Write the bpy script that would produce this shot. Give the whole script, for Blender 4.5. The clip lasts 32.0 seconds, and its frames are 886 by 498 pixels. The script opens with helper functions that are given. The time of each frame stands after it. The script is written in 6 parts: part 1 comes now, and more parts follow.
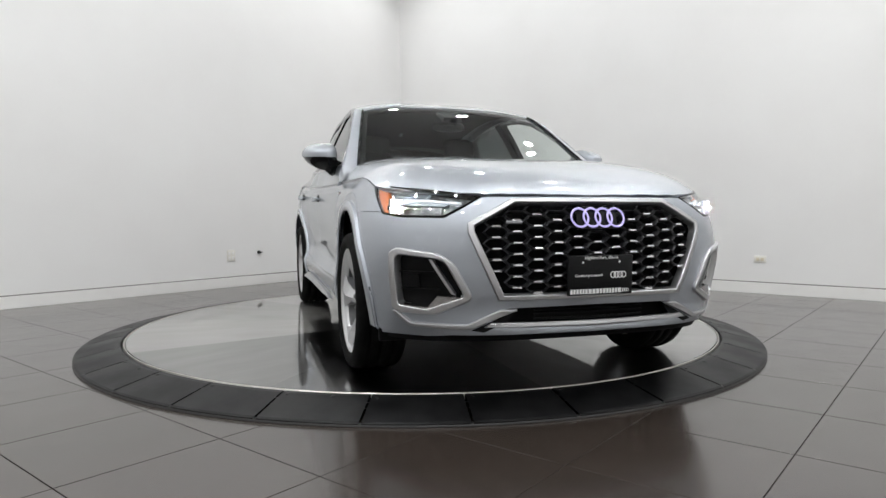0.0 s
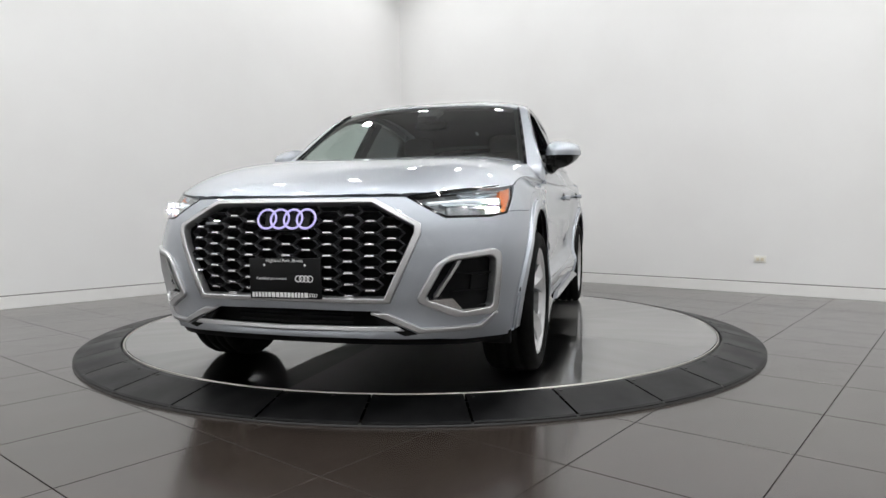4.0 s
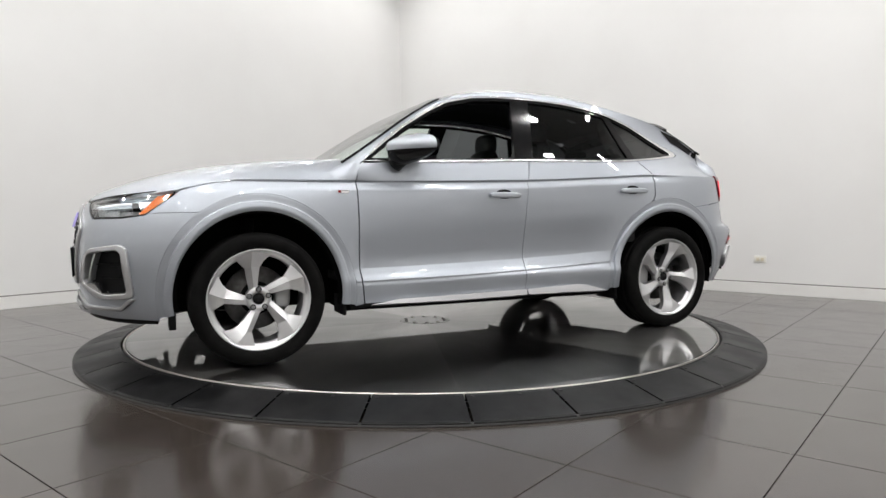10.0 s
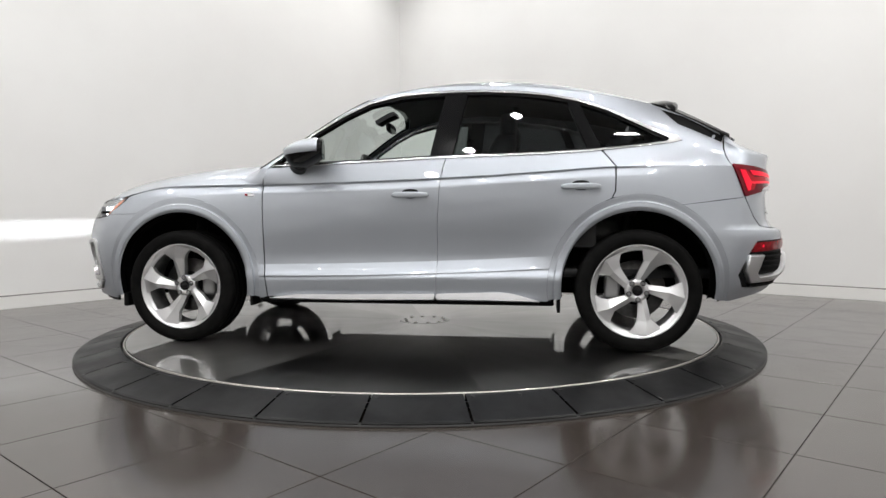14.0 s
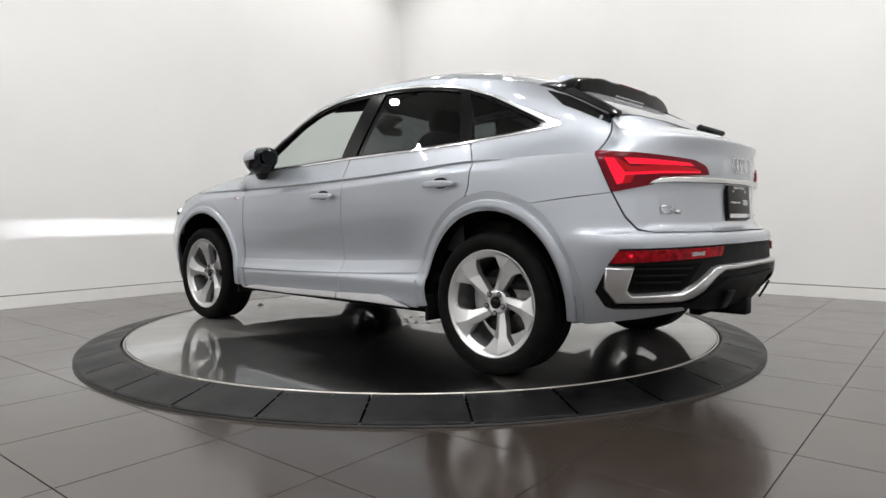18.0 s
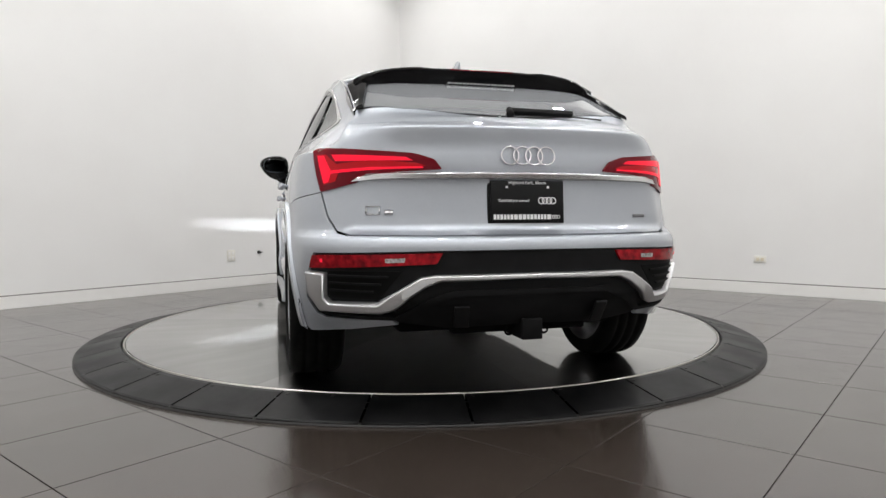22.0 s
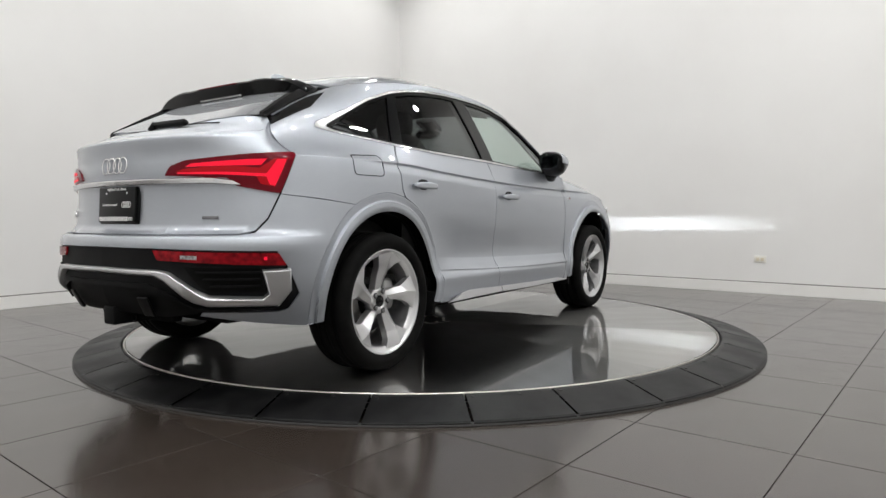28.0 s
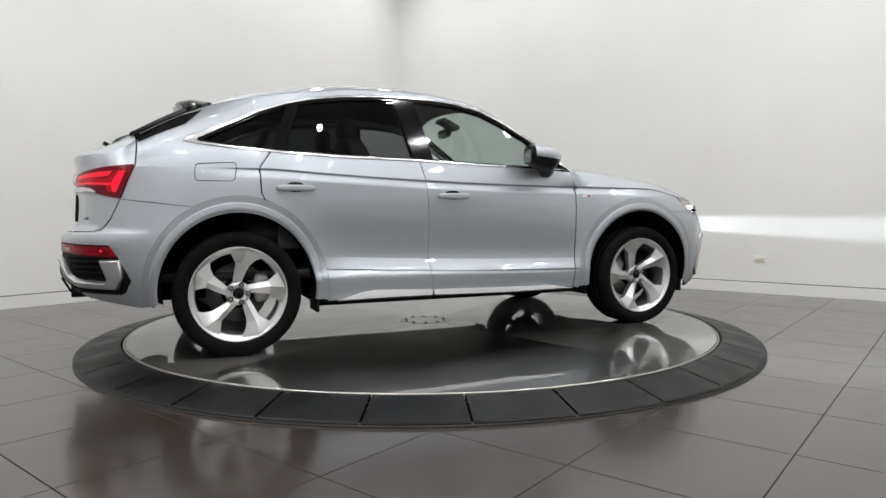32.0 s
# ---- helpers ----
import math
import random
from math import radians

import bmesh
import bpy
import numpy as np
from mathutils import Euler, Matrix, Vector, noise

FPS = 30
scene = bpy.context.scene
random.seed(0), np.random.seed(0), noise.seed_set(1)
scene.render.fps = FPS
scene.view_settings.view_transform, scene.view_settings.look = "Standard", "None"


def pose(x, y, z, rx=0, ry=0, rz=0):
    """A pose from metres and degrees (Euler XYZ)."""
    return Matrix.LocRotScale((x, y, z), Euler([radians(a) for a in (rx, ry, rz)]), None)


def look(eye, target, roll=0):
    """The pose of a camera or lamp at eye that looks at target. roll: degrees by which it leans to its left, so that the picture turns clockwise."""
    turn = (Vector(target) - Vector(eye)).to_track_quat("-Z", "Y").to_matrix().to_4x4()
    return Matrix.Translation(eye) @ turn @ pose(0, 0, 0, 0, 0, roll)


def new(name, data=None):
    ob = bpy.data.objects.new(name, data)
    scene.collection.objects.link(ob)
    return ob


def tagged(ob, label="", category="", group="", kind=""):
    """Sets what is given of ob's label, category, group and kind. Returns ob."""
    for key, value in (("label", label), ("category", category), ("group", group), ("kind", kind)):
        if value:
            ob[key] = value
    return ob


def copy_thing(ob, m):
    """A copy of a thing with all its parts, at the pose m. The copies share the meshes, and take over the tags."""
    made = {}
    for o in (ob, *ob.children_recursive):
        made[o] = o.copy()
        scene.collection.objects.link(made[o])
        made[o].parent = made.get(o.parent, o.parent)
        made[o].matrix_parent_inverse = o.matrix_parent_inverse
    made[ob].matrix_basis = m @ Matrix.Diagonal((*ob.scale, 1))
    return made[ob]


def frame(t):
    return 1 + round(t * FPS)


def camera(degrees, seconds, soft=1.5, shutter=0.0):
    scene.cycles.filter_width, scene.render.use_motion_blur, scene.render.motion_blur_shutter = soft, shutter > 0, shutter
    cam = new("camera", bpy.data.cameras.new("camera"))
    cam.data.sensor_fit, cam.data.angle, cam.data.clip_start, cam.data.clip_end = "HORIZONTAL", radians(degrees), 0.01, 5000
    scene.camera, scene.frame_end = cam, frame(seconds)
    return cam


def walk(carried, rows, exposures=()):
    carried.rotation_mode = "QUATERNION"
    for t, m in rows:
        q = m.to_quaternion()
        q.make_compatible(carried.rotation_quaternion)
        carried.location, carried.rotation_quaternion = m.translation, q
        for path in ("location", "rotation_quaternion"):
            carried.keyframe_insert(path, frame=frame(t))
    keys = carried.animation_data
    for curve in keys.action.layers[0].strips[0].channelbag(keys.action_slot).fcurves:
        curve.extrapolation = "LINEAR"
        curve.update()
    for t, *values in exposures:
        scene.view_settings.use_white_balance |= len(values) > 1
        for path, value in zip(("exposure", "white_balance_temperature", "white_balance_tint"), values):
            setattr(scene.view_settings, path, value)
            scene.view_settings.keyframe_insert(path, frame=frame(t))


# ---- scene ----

# ---- camera ----
DISC_Z = 0.067                       # top of the turntable over the floor
EYE = (0.0, -4.9137, 0.8513)
cam = camera(68.63, 32.0)
_pitch, _yaw = radians(2.866), radians(1.639)
VIEW = look(EYE, (EYE[0] + math.sin(_yaw) * math.cos(_pitch) * 5, EYE[1] + math.cos(_yaw) * math.cos(_pitch) * 5,
                  EYE[2] - math.sin(_pitch) * 5), -0.287)
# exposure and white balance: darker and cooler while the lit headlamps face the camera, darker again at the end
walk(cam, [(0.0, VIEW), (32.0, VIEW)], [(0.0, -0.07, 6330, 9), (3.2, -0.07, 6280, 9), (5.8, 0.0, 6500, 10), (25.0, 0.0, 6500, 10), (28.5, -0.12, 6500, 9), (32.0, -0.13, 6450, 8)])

# ---- room axes: the tiles and walls lie at an angle to the camera ----
ROOM_TURN = 49.3
_ru = Vector((math.cos(radians(ROOM_TURN)), math.sin(radians(ROOM_TURN)), 0))
_rv = Vector((-_ru.y, _ru.x, 0))
WALL_U, WALL_V, BACK_U, BACK_V, CEIL = 3.88, 3.815, -6.0, -6.0, 5.3


def room(u, v, z=0.0):
    return _ru * u + _rv * v + Vector((0, 0, z))


ROOM = Matrix.Rotation(radians(ROOM_TURN), 4, "Z")

# ---- light: round ceiling lamps over white walls ----
world = bpy.data.worlds.new("world")
scene.world = world
world.use_nodes = True
world.node_tree.nodes["Background"].inputs[0].default_value = (0.9, 0.95, 1, 1)
world.node_tree.nodes["Background"].inputs[1].default_value = 0.02
LAMP_W = 74.0
_grid = (-4.9, -3.35, -1.8, -0.25, 1.3, 2.9)
LAMPS = [(u, v) for u in _grid for v in _grid if max(abs(u), abs(v)) > 1.5]      # none hang right over the turntable
for u, v in LAMPS:
    lamp = bpy.data.lights.new("ceiling_lamp_light", "SPOT")
    lamp.spot_size, lamp.spot_blend = radians(175), 1.0
    lamp.shadow_soft_size, lamp.energy = 0.085, LAMP_W
    lamp.color = (1.0, 0.995, 0.98)
    ob = new("ceiling_lamp_light", lamp)
    ob.matrix_world = Matrix.Translation(room(u, v, CEIL - 0.55))


# ---- materials ----
def mat(name, color=(0.5, 0.5, 0.5), rough=0.5, metal=0.0, **extra):
    m = bpy.data.materials.new(name)
    m.use_nodes = True
    b = m.node_tree.nodes["Principled BSDF"]
    b.inputs["Base Color"].default_value = (*color, 1)
    b.inputs["Roughness"].default_value = rough
    b.inputs["Metallic"].default_value = metal
    for key, value in extra.items():
        b.inputs[key.replace("_", " ")].default_value = value
    return m


def nodes_of(m):
    return m.node_tree.nodes, m.node_tree.links, m.node_tree.nodes["Principled BSDF"]


def vary(m, scale, low, high, target="Base Color", detail=4.0, stretch=(1, 1, 1), coords="Object", lo=0.3, hi=0.7):
    """Noise between two values (colours or numbers) into an input of the shader."""
    n, l, b = nodes_of(m)
    tc = n.new("ShaderNodeTexCoord")
    mp = n.new("ShaderNodeMapping")
    mp.inputs["Scale"].default_value = stretch
    nz = n.new("ShaderNodeTexNoise")
    nz.inputs["Scale"].default_value, nz.inputs["Detail"].default_value = scale, detail
    rp = n.new("ShaderNodeValToRGB")
    rp.color_ramp.elements[0].position, rp.color_ramp.elements[1].position = lo, hi
    f = (lambda c: (*c, 1) if isinstance(c, tuple) else (c, c, c, 1))
    rp.color_ramp.elements[0].color, rp.color_ramp.elements[1].color = f(low), f(high)
    l.new(tc.outputs[coords], mp.inputs[0])
    l.new(mp.outputs[0], nz.inputs["Vector"])
    l.new(nz.outputs["Fac"], rp.inputs[0])
    l.new(rp.outputs[0], b.inputs[target])
    return m


def relief(m, scale, strength, distance=0.002, detail=3.0, stretch=(1, 1, 1), coords="Object"):
    n, l, b = nodes_of(m)
    tc = n.new("ShaderNodeTexCoord")
    mp = n.new("ShaderNodeMapping")
    mp.inputs["Scale"].default_value = stretch
    nz = n.new("ShaderNodeTexNoise")
    nz.inputs["Scale"].default_value, nz.inputs["Detail"].default_value = scale, detail
    bp = n.new("ShaderNodeBump")
    bp.inputs["Strength"].default_value, bp.inputs["Distance"].default_value = strength, distance
    l.new(tc.outputs[coords], mp.inputs[0])
    l.new(mp.outputs[0], nz.inputs["Vector"])
    l.new(nz.outputs["Fac"], bp.inputs["Height"])
    l.new(bp.outputs[0], b.inputs["Normal"])
    return m


def glow(m, color, strength):
    b = m.node_tree.nodes["Principled BSDF"]
    b.inputs["Emission Color"].default_value = (*color, 1)
    b.inputs["Emission Strength"].default_value = strength
    return m


M_WALL = relief(vary(mat("wall_paint", rough=0.55), 0.9, (0.80, 0.79, 0.78), (0.84, 0.835, 0.825)), 60, 0.08, 0.001)
M_BASE = vary(mat("baseboard_paint", rough=0.4), 3, (0.80, 0.79, 0.77), (0.85, 0.84, 0.82))
M_GROOVE = mat("shadow_gap", (0.22, 0.21, 0.2), 0.9)
M_CEIL = vary(mat("ceiling_paint", rough=0.9), 1.5, (0.50, 0.50, 0.50), (0.56, 0.56, 0.555))
M_TILE = mat("floor_tile", rough=0.3, IOR=1.7, Coat_Weight=0.3, Coat_Roughness=0.1)
n, l, b = nodes_of(M_TILE)
oi = n.new("ShaderNodeObjectInfo")
tc = n.new("ShaderNodeTexCoord")
nz = n.new("ShaderNodeTexNoise")
nz.inputs["Scale"].default_value, nz.inputs["Detail"].default_value = 1.6, 6
mix = n.new("ShaderNodeMix")
mix.data_type = "RGBA"
mix.inputs[6].default_value, mix.inputs[7].default_value = (0.025, 0.019, 0.016, 1), (0.042, 0.033, 0.027, 1)
add = n.new("ShaderNodeMath")
add.operation = "MULTIPLY_ADD"
add.inputs[1].default_value = 0.35
l.new(tc.outputs["Object"], nz.inputs["Vector"])
l.new(oi.outputs["Random"], add.inputs[0])
l.new(nz.outputs["Fac"], add.inputs[2])
l.new(add.outputs[0], mix.inputs[0])
l.new(mix.outputs[2], b.inputs["Base Color"])
rr = n.new("ShaderNodeMapRange")
rr.inputs[3].default_value, rr.inputs[4].default_value = 0.15, 0.27
nz2 = n.new("ShaderNodeTexNoise")
nz2.inputs["Scale"].default_value, nz2.inputs["Detail"].default_value = 5, 5
l.new(tc.outputs["Object"], nz2.inputs["Vector"])
l.new(nz2.outputs["Fac"], rr.inputs[0])
l.new(rr.outputs[0], b.inputs["Roughness"])
M_GROUT = vary(mat("grout", rough=0.85), 30, (0.035, 0.032, 0.03), (0.055, 0.05, 0.047))
M_RUBBER_RING = relief(vary(mat("black_ramp_rubber", rough=0.4, Specular_IOR_Level=0.16), 9, (0.003, 0.003, 0.0033), (0.011, 0.011, 0.0115)), 220, 0.25, 0.001)
vary(M_RUBBER_RING, 3.0, 0.32, 0.5, "Roughness")
M_BOLT = mat("dark_screw", (0.02, 0.02, 0.02), 0.4, 0.8)
M_STEEL = mat("brushed_steel", (0.56, 0.55, 0.54), 0.3, 1.0, Coat_Weight=1.0, Coat_Roughness=0.015, Coat_IOR=1.6, Anisotropic=0.9)
vary(M_STEEL, 1.8, 0.26, 0.36, "Roughness", stretch=(1, 3.5, 1), detail=3, lo=0.2, hi=0.8)
n, l, b = nodes_of(M_STEEL)
oi = n.new("ShaderNodeObjectInfo")
rp = n.new("ShaderNodeValToRGB")
rp.color_ramp.elements[0].color, rp.color_ramp.elements[1].color = (0.13, 0.128, 0.124, 1), (0.36, 0.35, 0.335, 1)
l.new(oi.outputs["Random"], rp.inputs[0])
l.new(rp.outputs[0], b.inputs["Base Color"])
# the sheets are brushed along their own length
grain, turn = n.new("ShaderNodeCombineXYZ"), n.new("ShaderNodeVectorTransform")
grain.inputs[1].default_value = 1.0
turn.vector_type, turn.convert_from, turn.convert_to = "VECTOR", "OBJECT", "WORLD"
l.new(grain.outputs[0], turn.inputs[0])
l.new(turn.outputs[0], b.inputs["Tangent"])
M_RIM_STEEL = mat("steel_edge", (0.62, 0.6, 0.56), 0.3, 1.0)
M_OUTLET = mat("outlet_plastic", (0.78, 0.76, 0.70), 0.4)
M_OUTLET_CREAM = mat("cream_plastic", (0.66, 0.60, 0.46), 0.4)
M_BLACK = mat("black_plastic", (0.012, 0.012, 0.012), 0.45)
M_LAMP_HOUSING = mat("lamp_housing", (0.05, 0.05, 0.05), 0.5)


# ---- building helpers ----
def mesh_of(name, bm, material=None, smooth=True):
    me = bpy.data.meshes.new(name)
    bm.to_mesh(me)
    bm.free()
    if material:
        me.materials.append(material)
    if smooth:
        me.shade_smooth()
    return me


def part(name, bm, material, parent, label="", smooth=True, at=None):
    ob = new(name, mesh_of(name, bm, material, smooth))
    ob.parent = parent
    if at is not None:
        ob.matrix_basis = at
    return tagged(ob, label)


def thing(name, bm, material, label, category, group="", kind="", smooth=False):
    ob = new(name, mesh_of(name, bm, material, smooth))
    return tagged(ob, label, category, group, kind)


def box(bm, x0, x1, y0, y1, z0, z1, bevel=0.0, m=None):
    r = bmesh.ops.create_cube(bm, size=1)
    vs = r["verts"]
    for v in vs:
        v.co = Vector(((x0 + x1) / 2 + v.co.x * (x1 - x0), (y0 + y1) / 2 + v.co.y * (y1 - y0), (z0 + z1) / 2 + v.co.z * (z1 - z0)))
    if bevel:
        es = list({e for v in vs for e in v.link_edges})
        vs = bmesh.ops.bevel(bm, geom=es, offset=bevel, segments=2, profile=0.5, affect="EDGES")["verts"]
    if m is not None:
        bmesh.ops.transform(bm, matrix=m, verts=list(set(vs)))
    return bm


def boxed(*a, **k):
    return box(bmesh.new(), *a, **k)


def lathe(bm, profile, steps=48, axis="Z", start=0.0, sweep=360.0):
    """Turn a profile of (radius, height) pairs about the axis."""
    rings = []
    full = abs(sweep - 360) < 1e-6
    for i in range(steps if full else steps + 1):
        a = radians(start + sweep * i / steps)
        ring = []
        for r, h in profile:
            c, s = r * math.cos(a), r * math.sin(a)
            co = {"Z": (c, s, h), "Y": (c, h, s), "X": (h, c, s)}[axis]
            ring.append(bm.verts.new(co))
        rings.append(ring)
    count = len(rings)
    for i in range(count if full else count - 1):
        p, q = rings[i], rings[(i + 1) % count]
        for j in range(len(profile) - 1):
            bm.faces.new((p[j], q[j], q[j + 1], p[j + 1]))
    bmesh.ops.remove_doubles(bm, verts=bm.verts, dist=1e-5)
    bmesh.ops.recalc_face_normals(bm, faces=bm.faces)
    return bm


def rod(bm, a, b, r, r2=None, steps=10):
    a, b = Vector(a), Vector(b)
    m = Matrix.Translation((a + b) / 2) @ (b - a).to_track_quat("Z", "Y").to_matrix().to_4x4()
    bmesh.ops.create_cone(bm, cap_ends=True, segments=steps, radius1=r, radius2=r if r2 is None else r2, depth=(b - a).length, matrix=m)
    return bm


# ---- the room ----
def build_room():
    bm = boxed(BACK_U, WALL_U, BACK_V, WALL_V, -0.25, -0.006)
    floor = thing("floor", bm, M_GROUT, "dark recessed grout under large grey floor tiles", "floor", kind="structure")
    floor.matrix_world = ROOM
    # west and south walls are unseen, added to bounce side light onto the car
    for name, dims in (("wall_east", (WALL_U, WALL_U + 0.2, BACK_V - 0.2, WALL_V + 0.2, -0.25, CEIL)),
                       ("unseen_wall_west", (BACK_U - 0.2, BACK_U, BACK_V - 0.2, WALL_V + 0.2, -0.25, CEIL)),
                       ("wall_north", (BACK_U, WALL_U, WALL_V, WALL_V + 0.2, -0.25, CEIL)),
                       ("unseen_wall_south", (BACK_U, WALL_U, BACK_V - 0.2, BACK_V, -0.25, CEIL))):
        w = thing(name, boxed(*dims), M_WALL, "smooth white painted showroom wall", "wall", kind="structure")
        w.matrix_world = ROOM
    c = thing("ceiling", boxed(BACK_U, WALL_U, BACK_V, WALL_V, CEIL, CEIL + 0.2), M_CEIL, "high grey painted showroom ceiling", "ceiling", kind="structure")
    c.matrix_world = ROOM
    # baseboards: a board flush with the wall under a dark shadow gap
    h = 0.118
    for dims, gap in (((BACK_U, WALL_U - 0.013, WALL_V - 0.012, WALL_V - 0.001, 0.0, h), (BACK_U, WALL_U - 0.013, WALL_V - 0.004, WALL_V - 0.0005, h, h + 0.012)),
                      ((WALL_U - 0.012, WALL_U - 0.001, BACK_V, WALL_V, 0.0, h), (WALL_U - 0.004, WALL_U - 0.0005, BACK_V, WALL_V, h, h + 0.012))):
        bb = thing("baseboard", boxed(*dims, bevel=0.002), M_BASE, "white flush baseboard below a thin dark shadow gap", "baseboard", kind="structure")
        bb.matrix_world = ROOM
        # no groove is cut: the gap's shadow is a strip of dark colour
        part("shadow_gap", boxed(*gap), M_GROOVE, bb, "thin dark strip painted as the gap's shadow", smooth=False)


def build_outlets():
    # double outlet and a round jack on one wall, a horizontal cream outlet on the other
    ob = tagged(new("wall_outlet"), "white double wall outlet near the baseboard", "outlet")
    ob.matrix_world = ROOM @ pose(0.80, WALL_V, 0.385, 90)
    part("cover_plate", boxed(-0.055, 0.055, -0.068, 0.068, 0.0, 0.007, bevel=0.002), M_OUTLET, ob)
    for x in (-0.025, 0.025):
        for y in (-0.028, 0.028):
            part("socket", boxed(x - 0.014, x + 0.014, y - 0.019, y + 0.019, 0.0072, 0.0092, bevel=0.001), M_BASE, ob)
    ob = tagged(new("wall_jack"), "small black round wall jack above the baseboard", "jack")
    ob.matrix_world = ROOM @ pose(1.20, WALL_V, 0.41, 90)
    part("cap", lathe(bmesh.new(), [(0, 0.03), (0.016, 0.03), (0.02, 0.024), (0.022, 0.0)], 20), M_BLACK, ob)
    part("pin", boxed(0.012, 0.05, -0.008, 0.006, 0.002, 0.012, bevel=0.002), M_BLACK, ob)
    ob = tagged(new("wall_outlet"), "cream horizontal duplex wall outlet near the baseboard", "outlet")
    ob.matrix_world = ROOM @ pose(WALL_U, -1.452, 0.372, 90, 0, -90)
    part("cover_plate", boxed(-0.06, 0.06, -0.036, 0.036, 0.0, 0.007, bevel=0.002), M_OUTLET, ob)
    for x in (-0.022, 0.022):
        part("socket", boxed(x - 0.016, x + 0.016, -0.017, 0.017, 0.0072, 0.0095, bevel=0.001), M_OUTLET_CREAM, ob)


def build_ceiling_lamps():
    first = tagged(new("ceiling_lamp"), "round pendant ceiling lamp on a thin black stem", "ceiling lamp", "ceiling lamps")
    part("housing", lathe(bmesh.new(), [(0.0, 0.0), (0.05, 0.0), (0.05, -0.02), (0.012, -0.03), (0.012, -0.40), (0.04, -0.42)], 20), M_LAMP_HOUSING, first)
    for i, (u, v) in enumerate(LAMPS):
        m = Matrix.Translation(room(u, v, CEIL))
        if i == 0:
            first.matrix_basis = m
        else:
            copy_thing(first, m)


def build_turntable():
    """A steel disc of ten sheets that turns with the car; its black ramp ring stands still."""
    ring = tagged(new("turntable_ring"), "black rubber ramp ring round the steel turntable", "turntable ring")
    n_seg, r0, r1 = 32, 2.078, 2.335
    step = 360 / n_seg
    bm = bmesh.new()
    gap = 0.011 / 2.2 * 57.3
    lathe(bm, [(r0, 0.001), (r0, DISC_Z - 0.004), (r0 + 0.006, DISC_Z), (r0 + 0.03, DISC_Z - 0.001), (r1 - 0.012, 0.021), (r1, 0.015), (r1, 0.001)], 6,
          start=gap / 2, sweep=step - gap)
    bmesh.ops.holes_fill(bm, edges=bm.edges, sides=8)
    seg_mesh = mesh_of("segment", bm, M_RUBBER_RING, False)
    bm = lathe(bmesh.new(), [(0, 0.004), (0.008, 0.004), (0.012, 0.0), (0.012, -0.004)], 10)
    bolt_mesh = mesh_of("screw", bm, M_BOLT)
    for i in range(n_seg):
        a = -85.3 + i * step
        s = new("segment", seg_mesh)
        s.parent, s.matrix_basis = ring, pose(0, 0, 0, 0, 0, a)
        for da in (0.9, step - 4.5):
            if da > 1 and i % 3:
                continue
            aa = radians(a + da)
            r = 2.118
            bolt = new("screw", bolt_mesh)
            bolt.parent, bolt.matrix_basis = ring, pose(r * math.cos(aa), r * math.sin(aa), DISC_Z - 0.0055, 0, 0, 0)
    part("base_lip", lathe(bmesh.new(), [(r1 - 0.03, 0.0005), (r1 - 0.03, 0.010), (r1 + 0.002, 0.010), (r1 + 0.002, 0.0005)], 96), M_BLACK, ring, "thin black lip on the floor")
    part("gap_ring", lathe(bmesh.new(), [(2.04, 0.03), (2.09, 0.03)], 96), M_BLACK, ring)

    disc = tagged(new("turntable_disc"), "round brushed steel turntable of ten wedge sheets", "turntable")
    part("edge_ring", lathe(bmesh.new(), [(2.055, 0.0), (2.055, DISC_Z - 0.002), (2.057, DISC_Z), (2.063, DISC_Z), (2.065, DISC_Z - 0.003), (2.065, 0.0)], 160), M_RIM_STEEL, disc, "polished steel edge band")
    part("underlay", lathe(bmesh.new(), [(0.0, DISC_Z - 0.003), (2.05, DISC_Z - 0.003)], 96), M_GROOVE, disc)
    bm = bmesh.new()
    lathe(bm, [(0.19, DISC_Z), (0.8, DISC_Z), (1.5, DISC_Z), (2.0505, DISC_Z)], 12, start=-17.94, sweep=35.88)
    sheet = mesh_of("steel_sheet", bm, M_STEEL, False)
    for i in range(10):
        s = new("steel_sheet", sheet)
        s.parent, s.matrix_basis = disc, pose(0, 0, 0, 0, 0, 36 * i + 18)
    part("hub_plate", lathe(bmesh.new(), [(0, DISC_Z + 0.0008), (0.1885, DISC_Z + 0.0008), (0.1892, DISC_Z - 0.002)], 48), M_STEEL, disc, smooth=False)
    bolt = mesh_of("hub_bolt", lathe(bmesh.new(), [(0, 0.004), (0.010, 0.004), (0.013, 0.002), (0.013, 0.0)], 12), M_RIM_STEEL)
    for i in range(10):
        a = radians(36 * i)
        o = new("hub_bolt", bolt)
        o.parent, o.matrix_basis = disc, pose(0.15 * math.cos(a), 0.15 * math.sin(a), DISC_Z + 0.002)
    return disc


build_room()
build_outlets()
build_ceiling_lamps()
disc = build_turntable()


